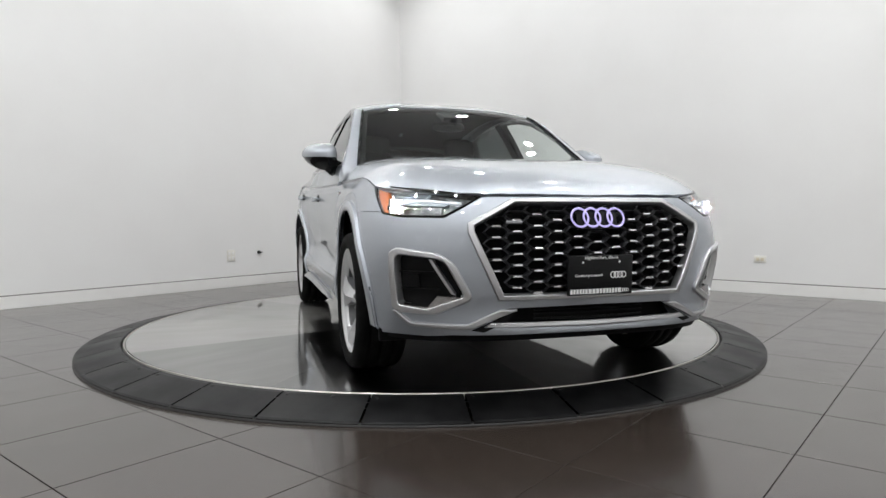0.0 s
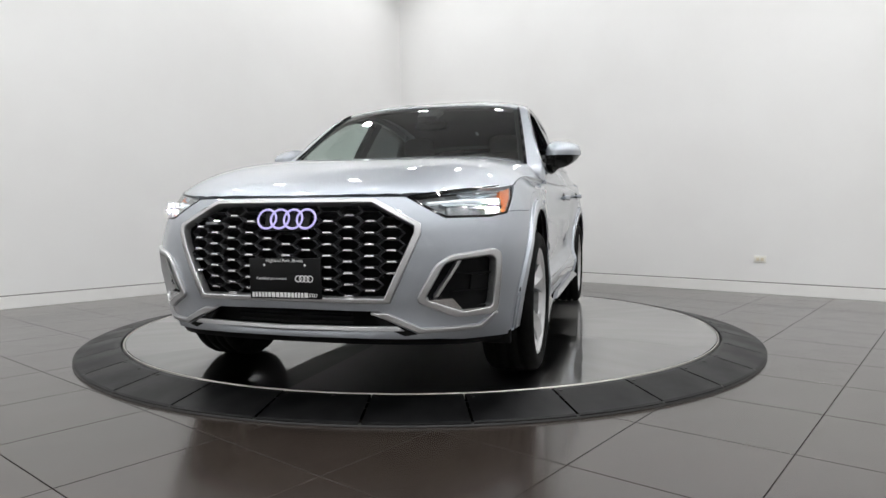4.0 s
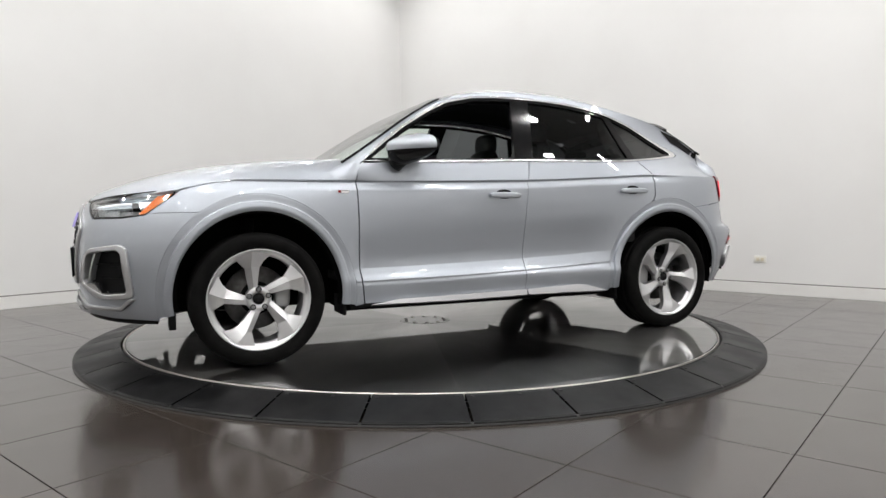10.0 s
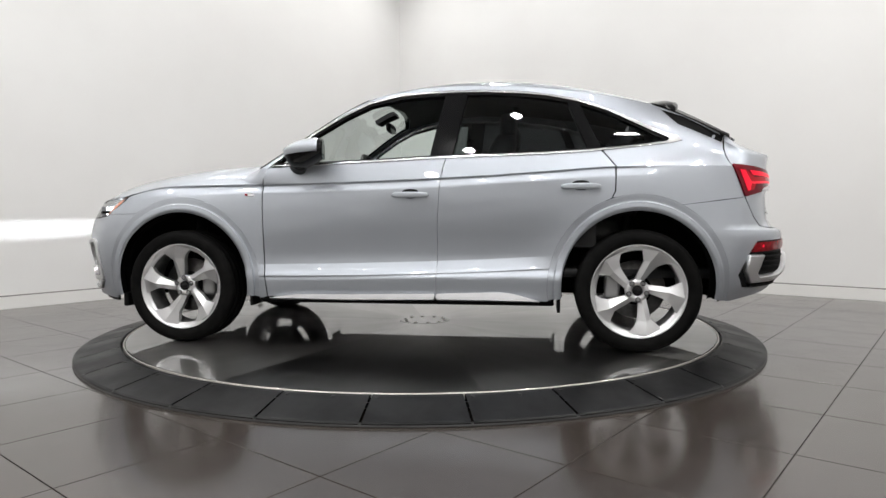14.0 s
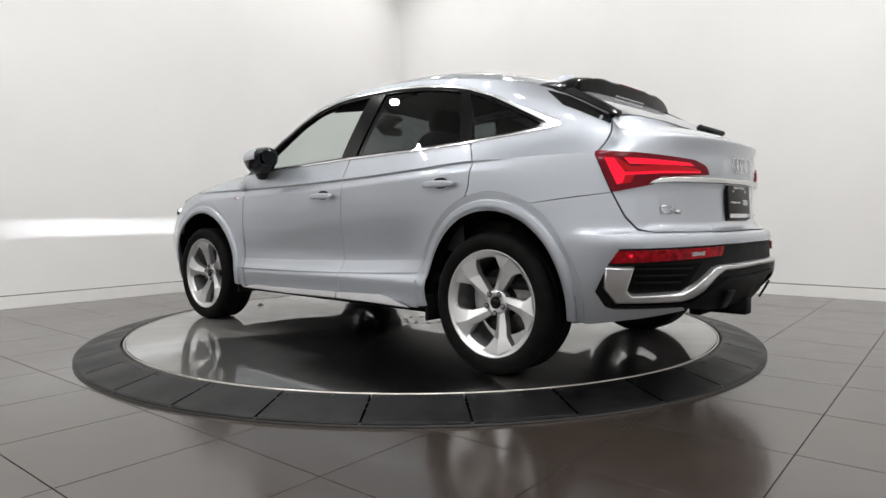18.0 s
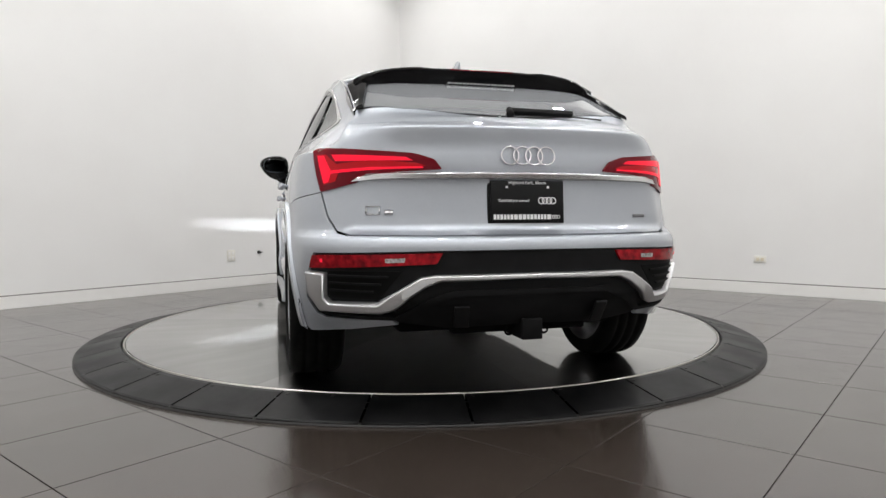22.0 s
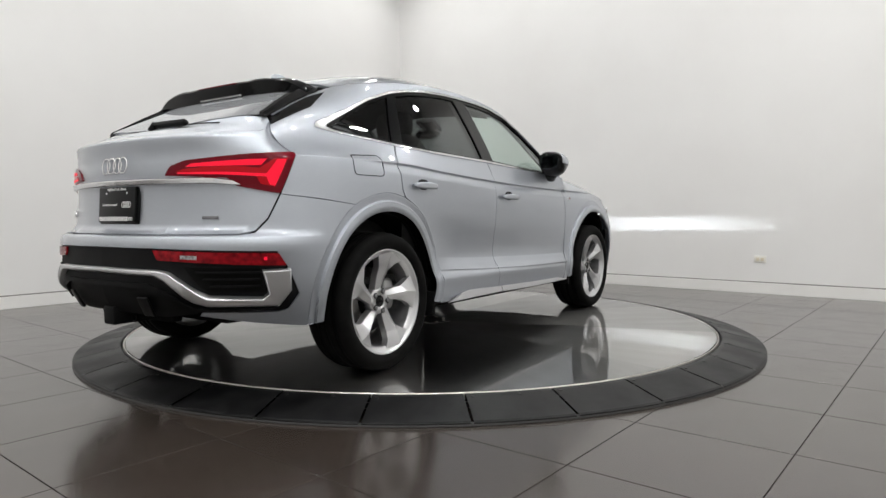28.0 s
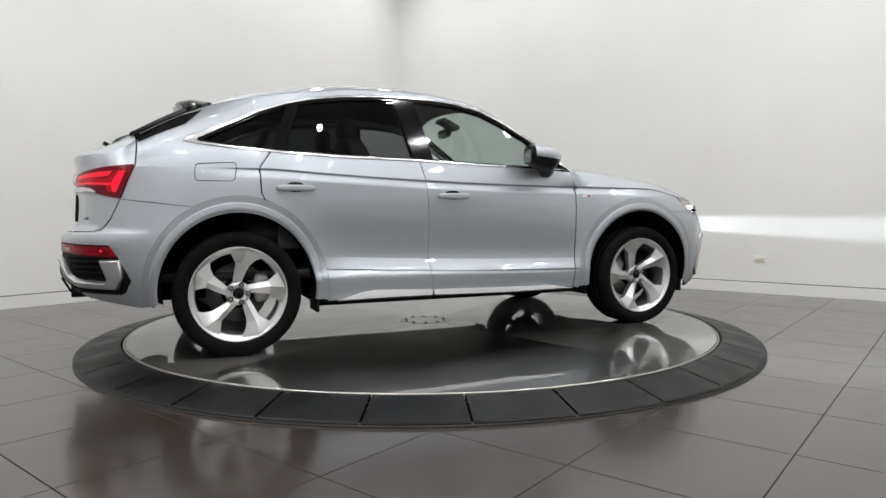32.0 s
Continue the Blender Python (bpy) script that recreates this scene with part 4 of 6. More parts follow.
    bmesh.ops.remove_doubles(bm, verts=bm.verts, dist=1e-5)
    bmesh.ops.recalc_face_normals(bm, faces=bm.faces)
    part("tailgate_deck", bm, M_PAINT, gate)
    return fd_obs, rd_obs, gate


def ws_base(y):
    return 0.985 - 0.070 * (y / 0.774) ** 2


def ws_top(y):
    return 0.165 + 0.08 * (abs(y) / 0.622) ** 2.2


WINDSCREEN = [(ws_base(y), y) for y in np.linspace(0.774, -0.774, 13)] + [(0.68, -0.724), (0.45, -0.670)] + [(ws_top(y), y) for y in np.linspace(-0.622, 0.622, 11)] + [(0.45, 0.670), (0.68, 0.724)]
WINDSCREEN = [(float(x), float(y)) for x, y in WINDSCREEN]


def no_shadow(ob):
    ob.visible_shadow = False
    return ob


def build_glass(car, fd, rd, gate):
    no_shadow(plate("windscreen", sheet(shrink(WINDSCREEN, 0.004), ROOF, off=-0.003, thick=0.004), M_GLASS, car, "clear raked windscreen"))
    band = sheet(WINDSCREEN, ROOF, off=-0.008, thick=0, holes=[shrink(WINDSCREEN, 0.035)])
    plate("windscreen_band", band, M_GLOSS_BLACK, car, "black ceramic edge band")
    for g in (1, -1):
        seal = bmesh.new()
        run = [top(x, g * y) + Vector((0, 0, 0.004)) for x, y in ((0.922, 0.779), (0.80, 0.753), (0.68, 0.726), (0.56, 0.698), (0.45, 0.672), (0.33, 0.644), (0.245, 0.624))]
        for p, q in zip(run, run[1:]):
            rod(seal, p, q, 0.0075, 0.0075, 8)
        part("windscreen_seal", seal, M_TRIM, car, "black rubber strip beside the windscreen")
    mirror_foot = sheet([(0.36, 0.07), (0.22, 0.08), (0.22, -0.08), (0.36, -0.07)], ROOF, off=-0.012, thick=0.03)
    plate("sensor_cover", mirror_foot, M_CABIN, car)
    half = [(-1.52, 0.0), (-1.52, 0.585), (-1.75, 0.615), (-1.92, 0.632), (-2.02, 0.48), (-2.07, 0.25), (-2.085, 0.0)]
    poly = half + [(x, -y) for x, y in half[::-1][1:-1]]
    no_shadow(plate("rear_window", sheet(poly, ROOF, off=-0.004, thick=0.004), M_REAR_GLASS, gate, "dark sloping rear window"))
    # side windows
    f_hole = [(2.205, 1.122), (2.315, 1.203), (2.451, 1.302), (2.625, 1.408), (2.772, 1.478), (2.95, 1.519), (3.10, 1.531), (3.235, 1.535), (3.165, 1.152), (2.8, 1.136), (2.45, 1.125)]
    r_hole = [(3.375, 1.537), (3.5, 1.535), (3.692, 1.520), (3.86, 1.498), (3.985, 1.473), (4.095, 1.185), (3.836, 1.167), (3.300, 1.155)]
    q_hole = [(4.055, 1.458), (4.21, 1.403), (4.375, 1.321), (4.542, 1.239), (4.38, 1.21), (4.17, 1.190)]
    for k, m in enumerate((False, True)):
        frame_ob = plate("window_frame", sheet(DLO, SIDE, off=-0.004, thick=0.03, mirror=m, holes=[f_hole, r_hole, q_hole]), M_GLOSS_BLACK, car, "gloss black window frames and pillars")
        if m:
            no_shadow(plate("window_pane", sheet(shrink(f_hole, -0.004), SIDE, off=-0.012, thick=0, mirror=m), M_GREEN_GLASS, fd[k], "green-tinted closed window pane"))
        no_shadow(plate("window_pane", sheet(shrink(r_hole, -0.004), SIDE, off=-0.012, thick=0, mirror=m), M_PRIVACY, rd[k], "dark privacy glass pane"))
        no_shadow(plate("quarter_pane", sheet(shrink(q_hole, -0.004), SIDE, off=-0.012, thick=0, mirror=m), M_PRIVACY, car, "dark privacy glass quarter pane"))


def superbox(center, half, p=3.0, nu=24, nv=14, shape=None):
    """A rounded solid between a box and an ellipsoid."""
    bm = bmesh.new()
    g = lambda c: math.copysign(abs(c) ** (2 / p), c)
    rows = []
    for i in range(nv + 1):
        a = math.pi * i / nv - math.pi / 2
        row = []
        for j in range(nu):
            t = 2 * math.pi * j / nu
            v = Vector((g(math.cos(a)) * g(math.cos(t)) * half[0], g(math.cos(a)) * g(math.sin(t)) * half[1], g(math.sin(a)) * half[2]))
            if shape:
                v = shape(v)
            row.append(bm.verts.new(v + Vector(center)))
        rows.append(row)
    for i in range(nv):
        for j in range(nu):
            bm.faces.new((rows[i][j], rows[i][(j + 1) % nu], rows[i + 1][(j + 1) % nu], rows[i + 1][j]))
    bmesh.ops.remove_doubles(bm, verts=bm.verts, dist=1e-5)
    bmesh.ops.recalc_face_normals(bm, faces=bm.faces)
    return bm


def on_side(s, z, mirror=False, off=0.0):
    """A frame on the flank: x along it to the rear, y up it, z out of it."""
    p, n = side(s, z), flank_normal(s, z)
    p = p + n * off
    if mirror:
        p, n = Vector((p.x, -p.y, p.z)), Vector((n.x, -n.y, n.z))
    up = (Vector((0, 0, 1)) - n * n.z).normalized()
    along_ = up.cross(n)
    m = Matrix((along_, up, n)).transposed().to_4x4()
    m.translation = p
    return m


def build_handles(fd, rd):
    for k, m in enumerate((False, True)):
        for door, s0, z0 in ((fd[k], s_of(-0.073), 0.913), (rd[k], s_of(-1.068), 0.951)):
            at = on_side(s0, z0, m)
            # no hollow is cut: a flat black pad paints the recess's shade
            cup = superbox((0, 0.008, 0.0), (0.054, 0.029, 0.005), 2.4, 24, 8)
            part("handle_shade", cup, M_TRIM, door, "dark pad that paints the shade in the handle's recess", at=at)
            bm = superbox((0, 0, 0.036), (0.112, 0.0185, 0.013), 3.2, 28, 10, shape=lambda v: Vector((v.x, v.y, v.z - 9 * v.x * v.x * 0.15)))
            box(bm, -0.104, -0.082, -0.008, 0.008, 0.0, 0.03, bevel=0.003)
            box(bm, 0.082, 0.104, -0.008, 0.008, 0.0, 0.03, bevel=0.003)
            part("door_handle", bm, M_PAINT, door, at=at)


def build_mirrors(fd):
    for k, m in enumerate((False, True)):
        g = -1 if m else 1
        c = (0.546, g * 0.958, 1.180)

        def squeeze(v):
            """Slimmer to the tip, the nose pulled forward and inward, the belly tapering down to the arm."""
            low = max(-v.z, 0.0) / 0.075
            x = v.x * (1.0 - 0.30 * low) + 0.040 * low - 0.20 * v.y * g
            y = v.y * (1.0 - 0.10 * low) - g * 0.022 * low
            ahead = max((v.x / 0.138 + 0.75) / 1.75, 0.0)
            nose = 1.0 - 0.30 * ahead ** 1.8
            drop = 1.0 + 0.55 * ahead if v.z < 0 else 1.0 - 0.32 * ahead ** 1.5 - 0.12 * max(-v.x / 0.138, 0.0)
            return Vector((x, y * nose, v.z * nose * drop * (1.0 - 0.14 * v.y * g / 0.106)))
        bm = superbox(c, (0.148, 0.110, 0.086), 2.7, 36, 20, shape=squeeze)
        cap = bm.copy()
        bmesh.ops.bisect_plane(cap, geom=cap.verts[:] + cap.edges[:] + cap.faces[:], plane_co=(c[0], 0, 1.166), plane_no=(0.06, 0, 1), clear_inner=True)
        bmesh.ops.bisect_plane(cap, geom=cap.verts[:] + cap.edges[:] + cap.faces[:], plane_co=(0.474, g * 0.96, 0), plane_no=(1, g * 0.22, 0), clear_inner=True)
        bmesh.ops.bisect_plane(bm, geom=bm.verts[:] + bm.edges[:] + bm.faces[:], plane_co=(0.446, g * 0.96, 0), plane_no=(1, g * 0.22, 0), clear_inner=True)
        bmesh.ops.holes_fill(bm, edges=[e for e in bm.edges if len(e.link_faces) == 1], sides=0)
        body = part("mirror", bm, M_GLOSS_BLACK, fd[k], "door mirror in gloss black with a silver cap")
        for v in cap.verts:
            v.co += (v.co - Vector(c)).normalized() * 0.003
        part("mirror_cap", cap, M_PAINT, body)
        gl = superbox((0.444, g * 0.957, 1.180), (0.0022, 0.086, 0.054), 3, 24, 8)
        bmesh.ops.rotate(gl, verts=gl.verts, cent=(0.444, g * 0.957, 1.180), matrix=Matrix.Rotation(radians(12.4) * g, 3, "Z"))
        part("mirror_glass", gl, M_MIRROR, body, "dark mirror glass")
        arm = bmesh.new()
        rod(arm, (0.590, g * 0.935, 1.138), (0.635, g * 0.872, 1.090), 0.046, 0.054, 18)
        part("mirror_arm", arm, M_GLOSS_BLACK, body)


def ring_bm(r, w, flat=0.6, steps=36):
    """A ring badge: a rounded band of radius r and half width w in the x-y plane."""
    prof = [(r + w * math.cos(radians(a)), w * flat * math.sin(radians(a))) for a in range(0, 361, 45)]
    return lathe(bmesh.new(), prof, steps)


def four_rings(parent, at, r, w, gap, material, name="badge_ring"):
    for k in range(4):
        x = (k - 1.5) * gap
        part(name, ring_bm(r, w), material, parent, at=at @ Matrix.Translation((x, 0, 0.002 + 0.0015 * (k % 2))))


def text_mesh(body, size, material, parent, at, name="lettering"):
    cu = bpy.data.curves.new("words", "FONT")
    cu.body, cu.size, cu.align_x, cu.align_y, cu.extrude = body, size, "CENTER", "CENTER", 0.0006
    tmp = new("words", cu)
    me = bpy.data.meshes.new_from_object(tmp.evaluated_get(bpy.context.evaluated_depsgraph_get()))
    bpy.data.objects.remove(tmp)
    me.materials.clear()
    me.materials.append(material)
    ob = new(name, me)
    ob.parent, ob.matrix_basis = parent, at
    return ob


def build_plate(parent, at, w, h):
    p = part("dealer_plate", boxed(-w / 2, w / 2, -h / 2, h / 2, 0, 0.012, bevel=0.004), M_PLATE, parent, "black dealer plate with white print", at=at)
    z = 0.0128
    text_mesh("Highland Park, Illinois", 0.019, M_PRINT, p, Matrix.Translation((0, h * 0.44, z)))
    text_mesh("Certified pre-owned", 0.016, M_PRINT, p, Matrix.Translation((-0.06, -0.0, z)))
    # the dealer's mark and rings, as plain shapes
    bm = bmesh.new()
    rng = random.Random(4)
    x = -0.148
    while x < 0.085:
        ww = rng.uniform(0.009, 0.016)
        box(bm, x, x + ww, -h * 0.46, -h * 0.34, z, z + 0.0008)
        x += ww + 0.004
    part("print_bars", bm, M_PRINT, p, "white bars of print", smooth=False)
    for k in range(4):
        part("print_ring", ring_bm(0.0125, 0.0022, 0.3, 20), M_PRINT, p, at=Matrix.Translation((0.06 + k * 0.017, -0.0, z)))
        part("print_ring", ring_bm(0.0065, 0.0012, 0.3, 16), M_PRINT, p, at=Matrix.Translation((0.104 + k * 0.010, -h * 0.40, z)))
    for g in (-1, 1):
        part("plate_screw", lathe(bmesh.new(), [(0, 0.003), (0.005, 0.002), (0.005, 0)], 10), M_PRINT, p, at=Matrix.Translation((g * 0.09, h * 0.33, z - 0.001)))


def inside(poly, x, y):
    c = False
    for i in range(len(poly)):
        (x0, y0), (x1, y1) = poly[i - 1], poly[i]
        if (y0 > y) != (y1 > y) and x < (x1 - x0) * (y - y0) / (y1 - y0) + x0:
            c = not c
    return c


def build_front(car):
    # grille: frame, dark back, honeycomb cells with a bright dash in each
    fr = [(0.0, 0.857)] + GRILLE_OUT + [(0.0, 0.439), (0.0, 0.461)] + GRILLE_IN[::-1] + [(0.0, 0.837)]
    grille = plate("grille_frame", moulded_across(fr, r=0.0058, off=0.012, thick=0.03, res=0.03), M_SATIN, car, "satin aluminium grille surround")
    back = [(0.0, 0.86), (0.39, 0.86), (0.57, 0.757), (0.57, 0.715), (0.45, 0.435), (0.0, 0.435)]
    plate("grille_back", across(back, off=-0.05, thick=0, res=0.1), M_UNDER, grille)
    hexa = lambda a, b, h: [(-a, -h), (a, -h), (b, 0), (a, h), (-a, h), (-b, 0)]
    out, inn = hexa(0.032, 0.058, 0.0235), hexa(0.0285, 0.0495, 0.0182)
    bm = bmesh.new()
    o0 = [bm.verts.new((x, y, -0.004)) for x, y in out]
    i1 = [bm.verts.new((x, y, 0.006)) for x, y in inn]
    i0 = [bm.verts.new((x * 0.97, y * 0.95, -0.024)) for x, y in inn]
    for k in range(6):
        j = (k + 1) % 6
        bm.faces.new((o0[k], o0[j], i1[j], i1[k]))
        bm.faces.new((i1[k], i1[j], i0[j], i0[k]))
    bmesh.ops.recalc_face_normals(bm, faces=bm.faces)
    cell = mesh_of("grille_cell", bm, M_GRILLE, False)
    bm = bmesh.new()
    box(bm, -0.0215, 0.0215, -0.0265, -0.0175, -0.012, 0.0085, bevel=0.002)
    for v in bm.verts:
        if v.co.y > -0.02:
            v.co.x *= 0.78
    dash = mesh_of("grille_dash", bm, M_BRIGHT, False)
    zone = [(0.0, 0.834)] + GRILLE_IN + [(0.0, 0.466)]
    zone = [(-x, y) for x, y in zone[::-1]] + zone
    zone = shrink([p for k, p in enumerate(zone) if abs(p[0]) > 1e-6], 0.004)
    for i in range(-6, 7):
        for j in range(-1, 10):
            s, z = i * 0.09, 0.462 + j * 0.047 + (0.0235 if i % 2 else 0)
            if not inside(zone, s, z):
                continue
            at = on_side(abs(s), z, s < 0, -0.012)
            for me, nm in ((cell, "grille_cell"), (dash, "grille_dash")):
                if me is dash and (abs(s) < 0.15 and 0.735 < z):
                    continue
                ob = new(nm, me)
                ob.parent, ob.matrix_basis = grille, at
    four_rings(car, on_side(0.002, 0.774, False, 0.008), 0.0405, 0.005, 0.0585, M_BADGE)
    part("radar_panel", boxed(-0.10, 0.10, -0.05, 0.05, -0.014, 0.003, bevel=0.004), M_GLOSS_BLACK, grille, at=on_side(0.002, 0.774, False, 0.0))
    part("script_bar", boxed(-0.035, 0.035, -0.006, 0.006, 0, 0.004, bevel=0.001), M_ALLOY_DARK, grille, "small grey script plate", at=on_side(0.375, 0.758, True, 0.004))
    build_plate(car, on_side(0.003, 0.534, False, 0.003), 0.318, 0.168)
    # lower intake with slats, and the silver blades
    low = [(0.0, 0.408), (0.41, 0.402), (0.475, 0.335), (0.0, 0.330)]
    intake = plate("lower_intake", across(low, off=-0.05, thick=0, res=0.1), M_UNDER, car, "black lower intake")
    for z in (0.35, 0.363, 0.376, 0.389):
        plate("intake_slat", across([(0.0, z), (0.27, z), (0.27, z + 0.005), (0.0, z + 0.005)], off=-0.03, thick=0.012, res=0.1), M_TRIM, intake)
    plate("lower_blade", moulded_across([(0.0, 0.338), (0.47, 0.342), (0.50, 0.322), (0.0, 0.315)], off=0.012, thick=0.03, r=0.007), M_MATT_SILVER, car, "matt silver lower blade")
    lipb = rounded([(0.355, 0.398), (0.556, 0.312), (0.86, 0.317), (0.955, 0.378), (0.93, 0.386), (0.849, 0.336), (0.571, 0.335), (0.43, 0.398)], 0.01)
    both(car, "corner_blade", lambda m: moulded(lipb, SIDE, r=0.006, off=0.014, thick=0.03, mirror=m), M_MATT_SILVER, "matt silver corner blade")
    low_dark = [(0.36, 0.392), (0.556, 0.308), (0.50, 0.30), (0.40, 0.345)]
    both(car, "intake_wedge", lambda m: sheet(low_dark, SIDE, off=0.002, thick=0.01, mirror=m), M_TRIM)
    for m in (False, True):
        fo, fi = rounded(FOG_OUT, 0.03), rounded(FOG_IN, 0.02)
        fog = plate("side_intake_frame", moulded(fo, SIDE, r=0.0075, off=0.014, thick=0.035, mirror=m, holes=[fi]), M_SATIN, car, "silver framed corner air intake")
        plate("intake_back", sheet(fo, SIDE, off=-0.035, thick=0, mirror=m), M_TRIM, fog)
        for z in (0.47, 0.545):
            plate("intake_slat", sheet([(0.70, z), (0.90, z), (0.90, z + 0.006), (0.70, z + 0.006)], SIDE, off=-0.018, thick=0.016, mirror=m), M_TRIM, fog)
        plate("intake_panel", sheet([(0.80, 0.478), (0.885, 0.478), (0.885, 0.54), (0.80, 0.54)], SIDE, off=-0.022, thick=0.01, mirror=m), M_TRIM, fog)
        plate("intake_fin", sheet([(0.722, 0.606), (0.737, 0.606), (0.640, 0.462), (0.622, 0.458)], SIDE, off=0.002, thick=0.03, mirror=m), M_MATT_SILVER, fog)
        plate("intake_floor", sheet([(0.585, 0.450), (0.70, 0.455), (0.752, 0.404), (0.908, 0.412), (0.906, 0.392), (0.72, 0.390)], SIDE, off=0.011, thick=0.03, mirror=m), M_CHROME, fog, "bright silver lower corner")
        # headlamp
        hl = rounded(HEAD, 0.02)
        lamp = plate("headlamp", sheet(hl, SIDE, off=-0.045, thick=0, mirror=m), M_LAMP_BOWL, car, "wide headlamp with its low beam on")
        plate("lamp_rim", sheet(rounded(shrink(HEAD, -0.004), 0.022), SIDE, off=-0.0015, thick=0.014, mirror=m, holes=[rounded(shrink(HEAD, 0.005), 0.016)]), M_GLOSS_BLACK, lamp)
        plate("side_marker", sheet([(1.075, 0.911), (1.160, 0.9185), (1.114, 0.870), (1.02, 0.806), (0.965, 0.802)], SIDE, off=-0.014, thick=0.02, mirror=m), M_AMBER, lamp, "amber side marker")
        plate("daylight_strip", sheet([(0.60, 0.852), (0.80, 0.868), (1.07, 0.876), (1.075, 0.868), (0.80, 0.859), (0.61, 0.846)], SIDE, off=-0.02, thick=0.015, mirror=m), M_DRL, lamp)
        plate("daylight_strip", sheet([(0.78, 0.893), (1.05, 0.906), (1.06, 0.893), (0.80, 0.880)], SIDE, off=-0.028, thick=0.015, mirror=m), M_LAMP_STRIP, lamp)
        plate("lamp_divider", sheet([(0.66, 0.848), (1.02, 0.858), (1.02, 0.848), (0.68, 0.838)], SIDE, off=-0.024, thick=0.03, mirror=m), M_LAMP_STRIP, lamp)
        # added pale plate that lightens the shadowed upper tip of the lamp
        plate("lamp_tip_filler", sheet([(0.86, 0.899), (1.140, 0.9165), (1.085, 0.902), (0.88, 0.889)], SIDE, off=-0.012, thick=0.012, mirror=m), M_LAMP_BOWL, lamp)
        at = on_side(0.76, 0.824, m, -0.048)
        p = wrap(0.90, 0.826)
        y0 = -p.y if m else p.y
        x0 = p.x - 0.062
        bm = bmesh.new()
        bm.faces.new([bm.verts.new((x0, y0 + a, z)) for a, z in ((-0.038, 0.8230), (0.038, 0.8230), (0.038, 0.8244), (-0.038, 0.8244))])
        part("low_beam", bm, M_BEAM, lamp, "blinding low beam source", smooth=False)
        bm = bmesh.new()
        box(bm, x0 - 0.004, x0 + 0.045, y0 - 0.05, y0 + 0.05, 0.829, 0.831, m=None)
        for v in bm.verts:
            if v.co.x > x0 + 0.04:
                v.co.z -= 0.0066
        box(bm, x0 - 0.004, x0 + 0.045, y0 - 0.05, y0 + 0.05, 0.8165, 0.8185)
        for q in (-0.052, 0.050):
            box(bm, x0 - 0.004, x0 + 0.030, y0 + q, y0 + q + 0.002, 0.814, 0.832)
        box(bm, x0 - 0.006, x0 - 0.004, y0 - 0.05, y0 + 0.05, 0.814, 0.832)
        part("beam_shield", bm, M_UNDER, lamp, smooth=False)
        # glowing cells added round the beam for its white glare, walled to show from ahead
        for z in (0.8085, 0.846):
            for q in (-0.029, 0.0, 0.029):
                part("projector_lens", boxed(x0 + 0.002, x0 + 0.006, y0 + q - 0.0125, y0 + q + 0.0125, z - 0.011, z + 0.011, bevel=0.002), M_PROJECTOR, lamp, "projector lens cell, made to glow for the low beam's glare", smooth=False)
        for q in (-0.047, -0.0155, 0.0135, 0.045):
            part("lens_wall", boxed(x0, x0 + 0.034, y0 + q, y0 + q + 0.002, 0.796, 0.858), M_LAMP_BOWL, lamp, smooth=False)
        part("beam_housing", superbox((0, 0, 0.004), (0.055, 0.026, 0.012), 5, 28, 8), M_LAMP_BOWL, lamp, at=at)
        no_shadow(plate("lamp_cover", sheet(rounded(shrink(HEAD, 0.003), 0.018), SIDE, off=-0.003, thick=0, mirror=m), M_LAMP_GLASS, lamp, "clear headlamp cover"))
        # wing badge
        wb = part("wing_badge", boxed(-0.032, 0.032, -0.008, 0.008, 0, 0.003, bevel=0.001), M_BRIGHT, car, "small red and silver wing badge", at=on_side(s_of(0.945), 0.924, m, 0.001))
        part("red_field", boxed(-0.030, -0.012, -0.0065, 0.0065, 0.003, 0.0036) if not m else boxed(0.012, 0.030, -0.0065, 0.0065, 0.003, 0.0036), M_RED, wb, smooth=False)


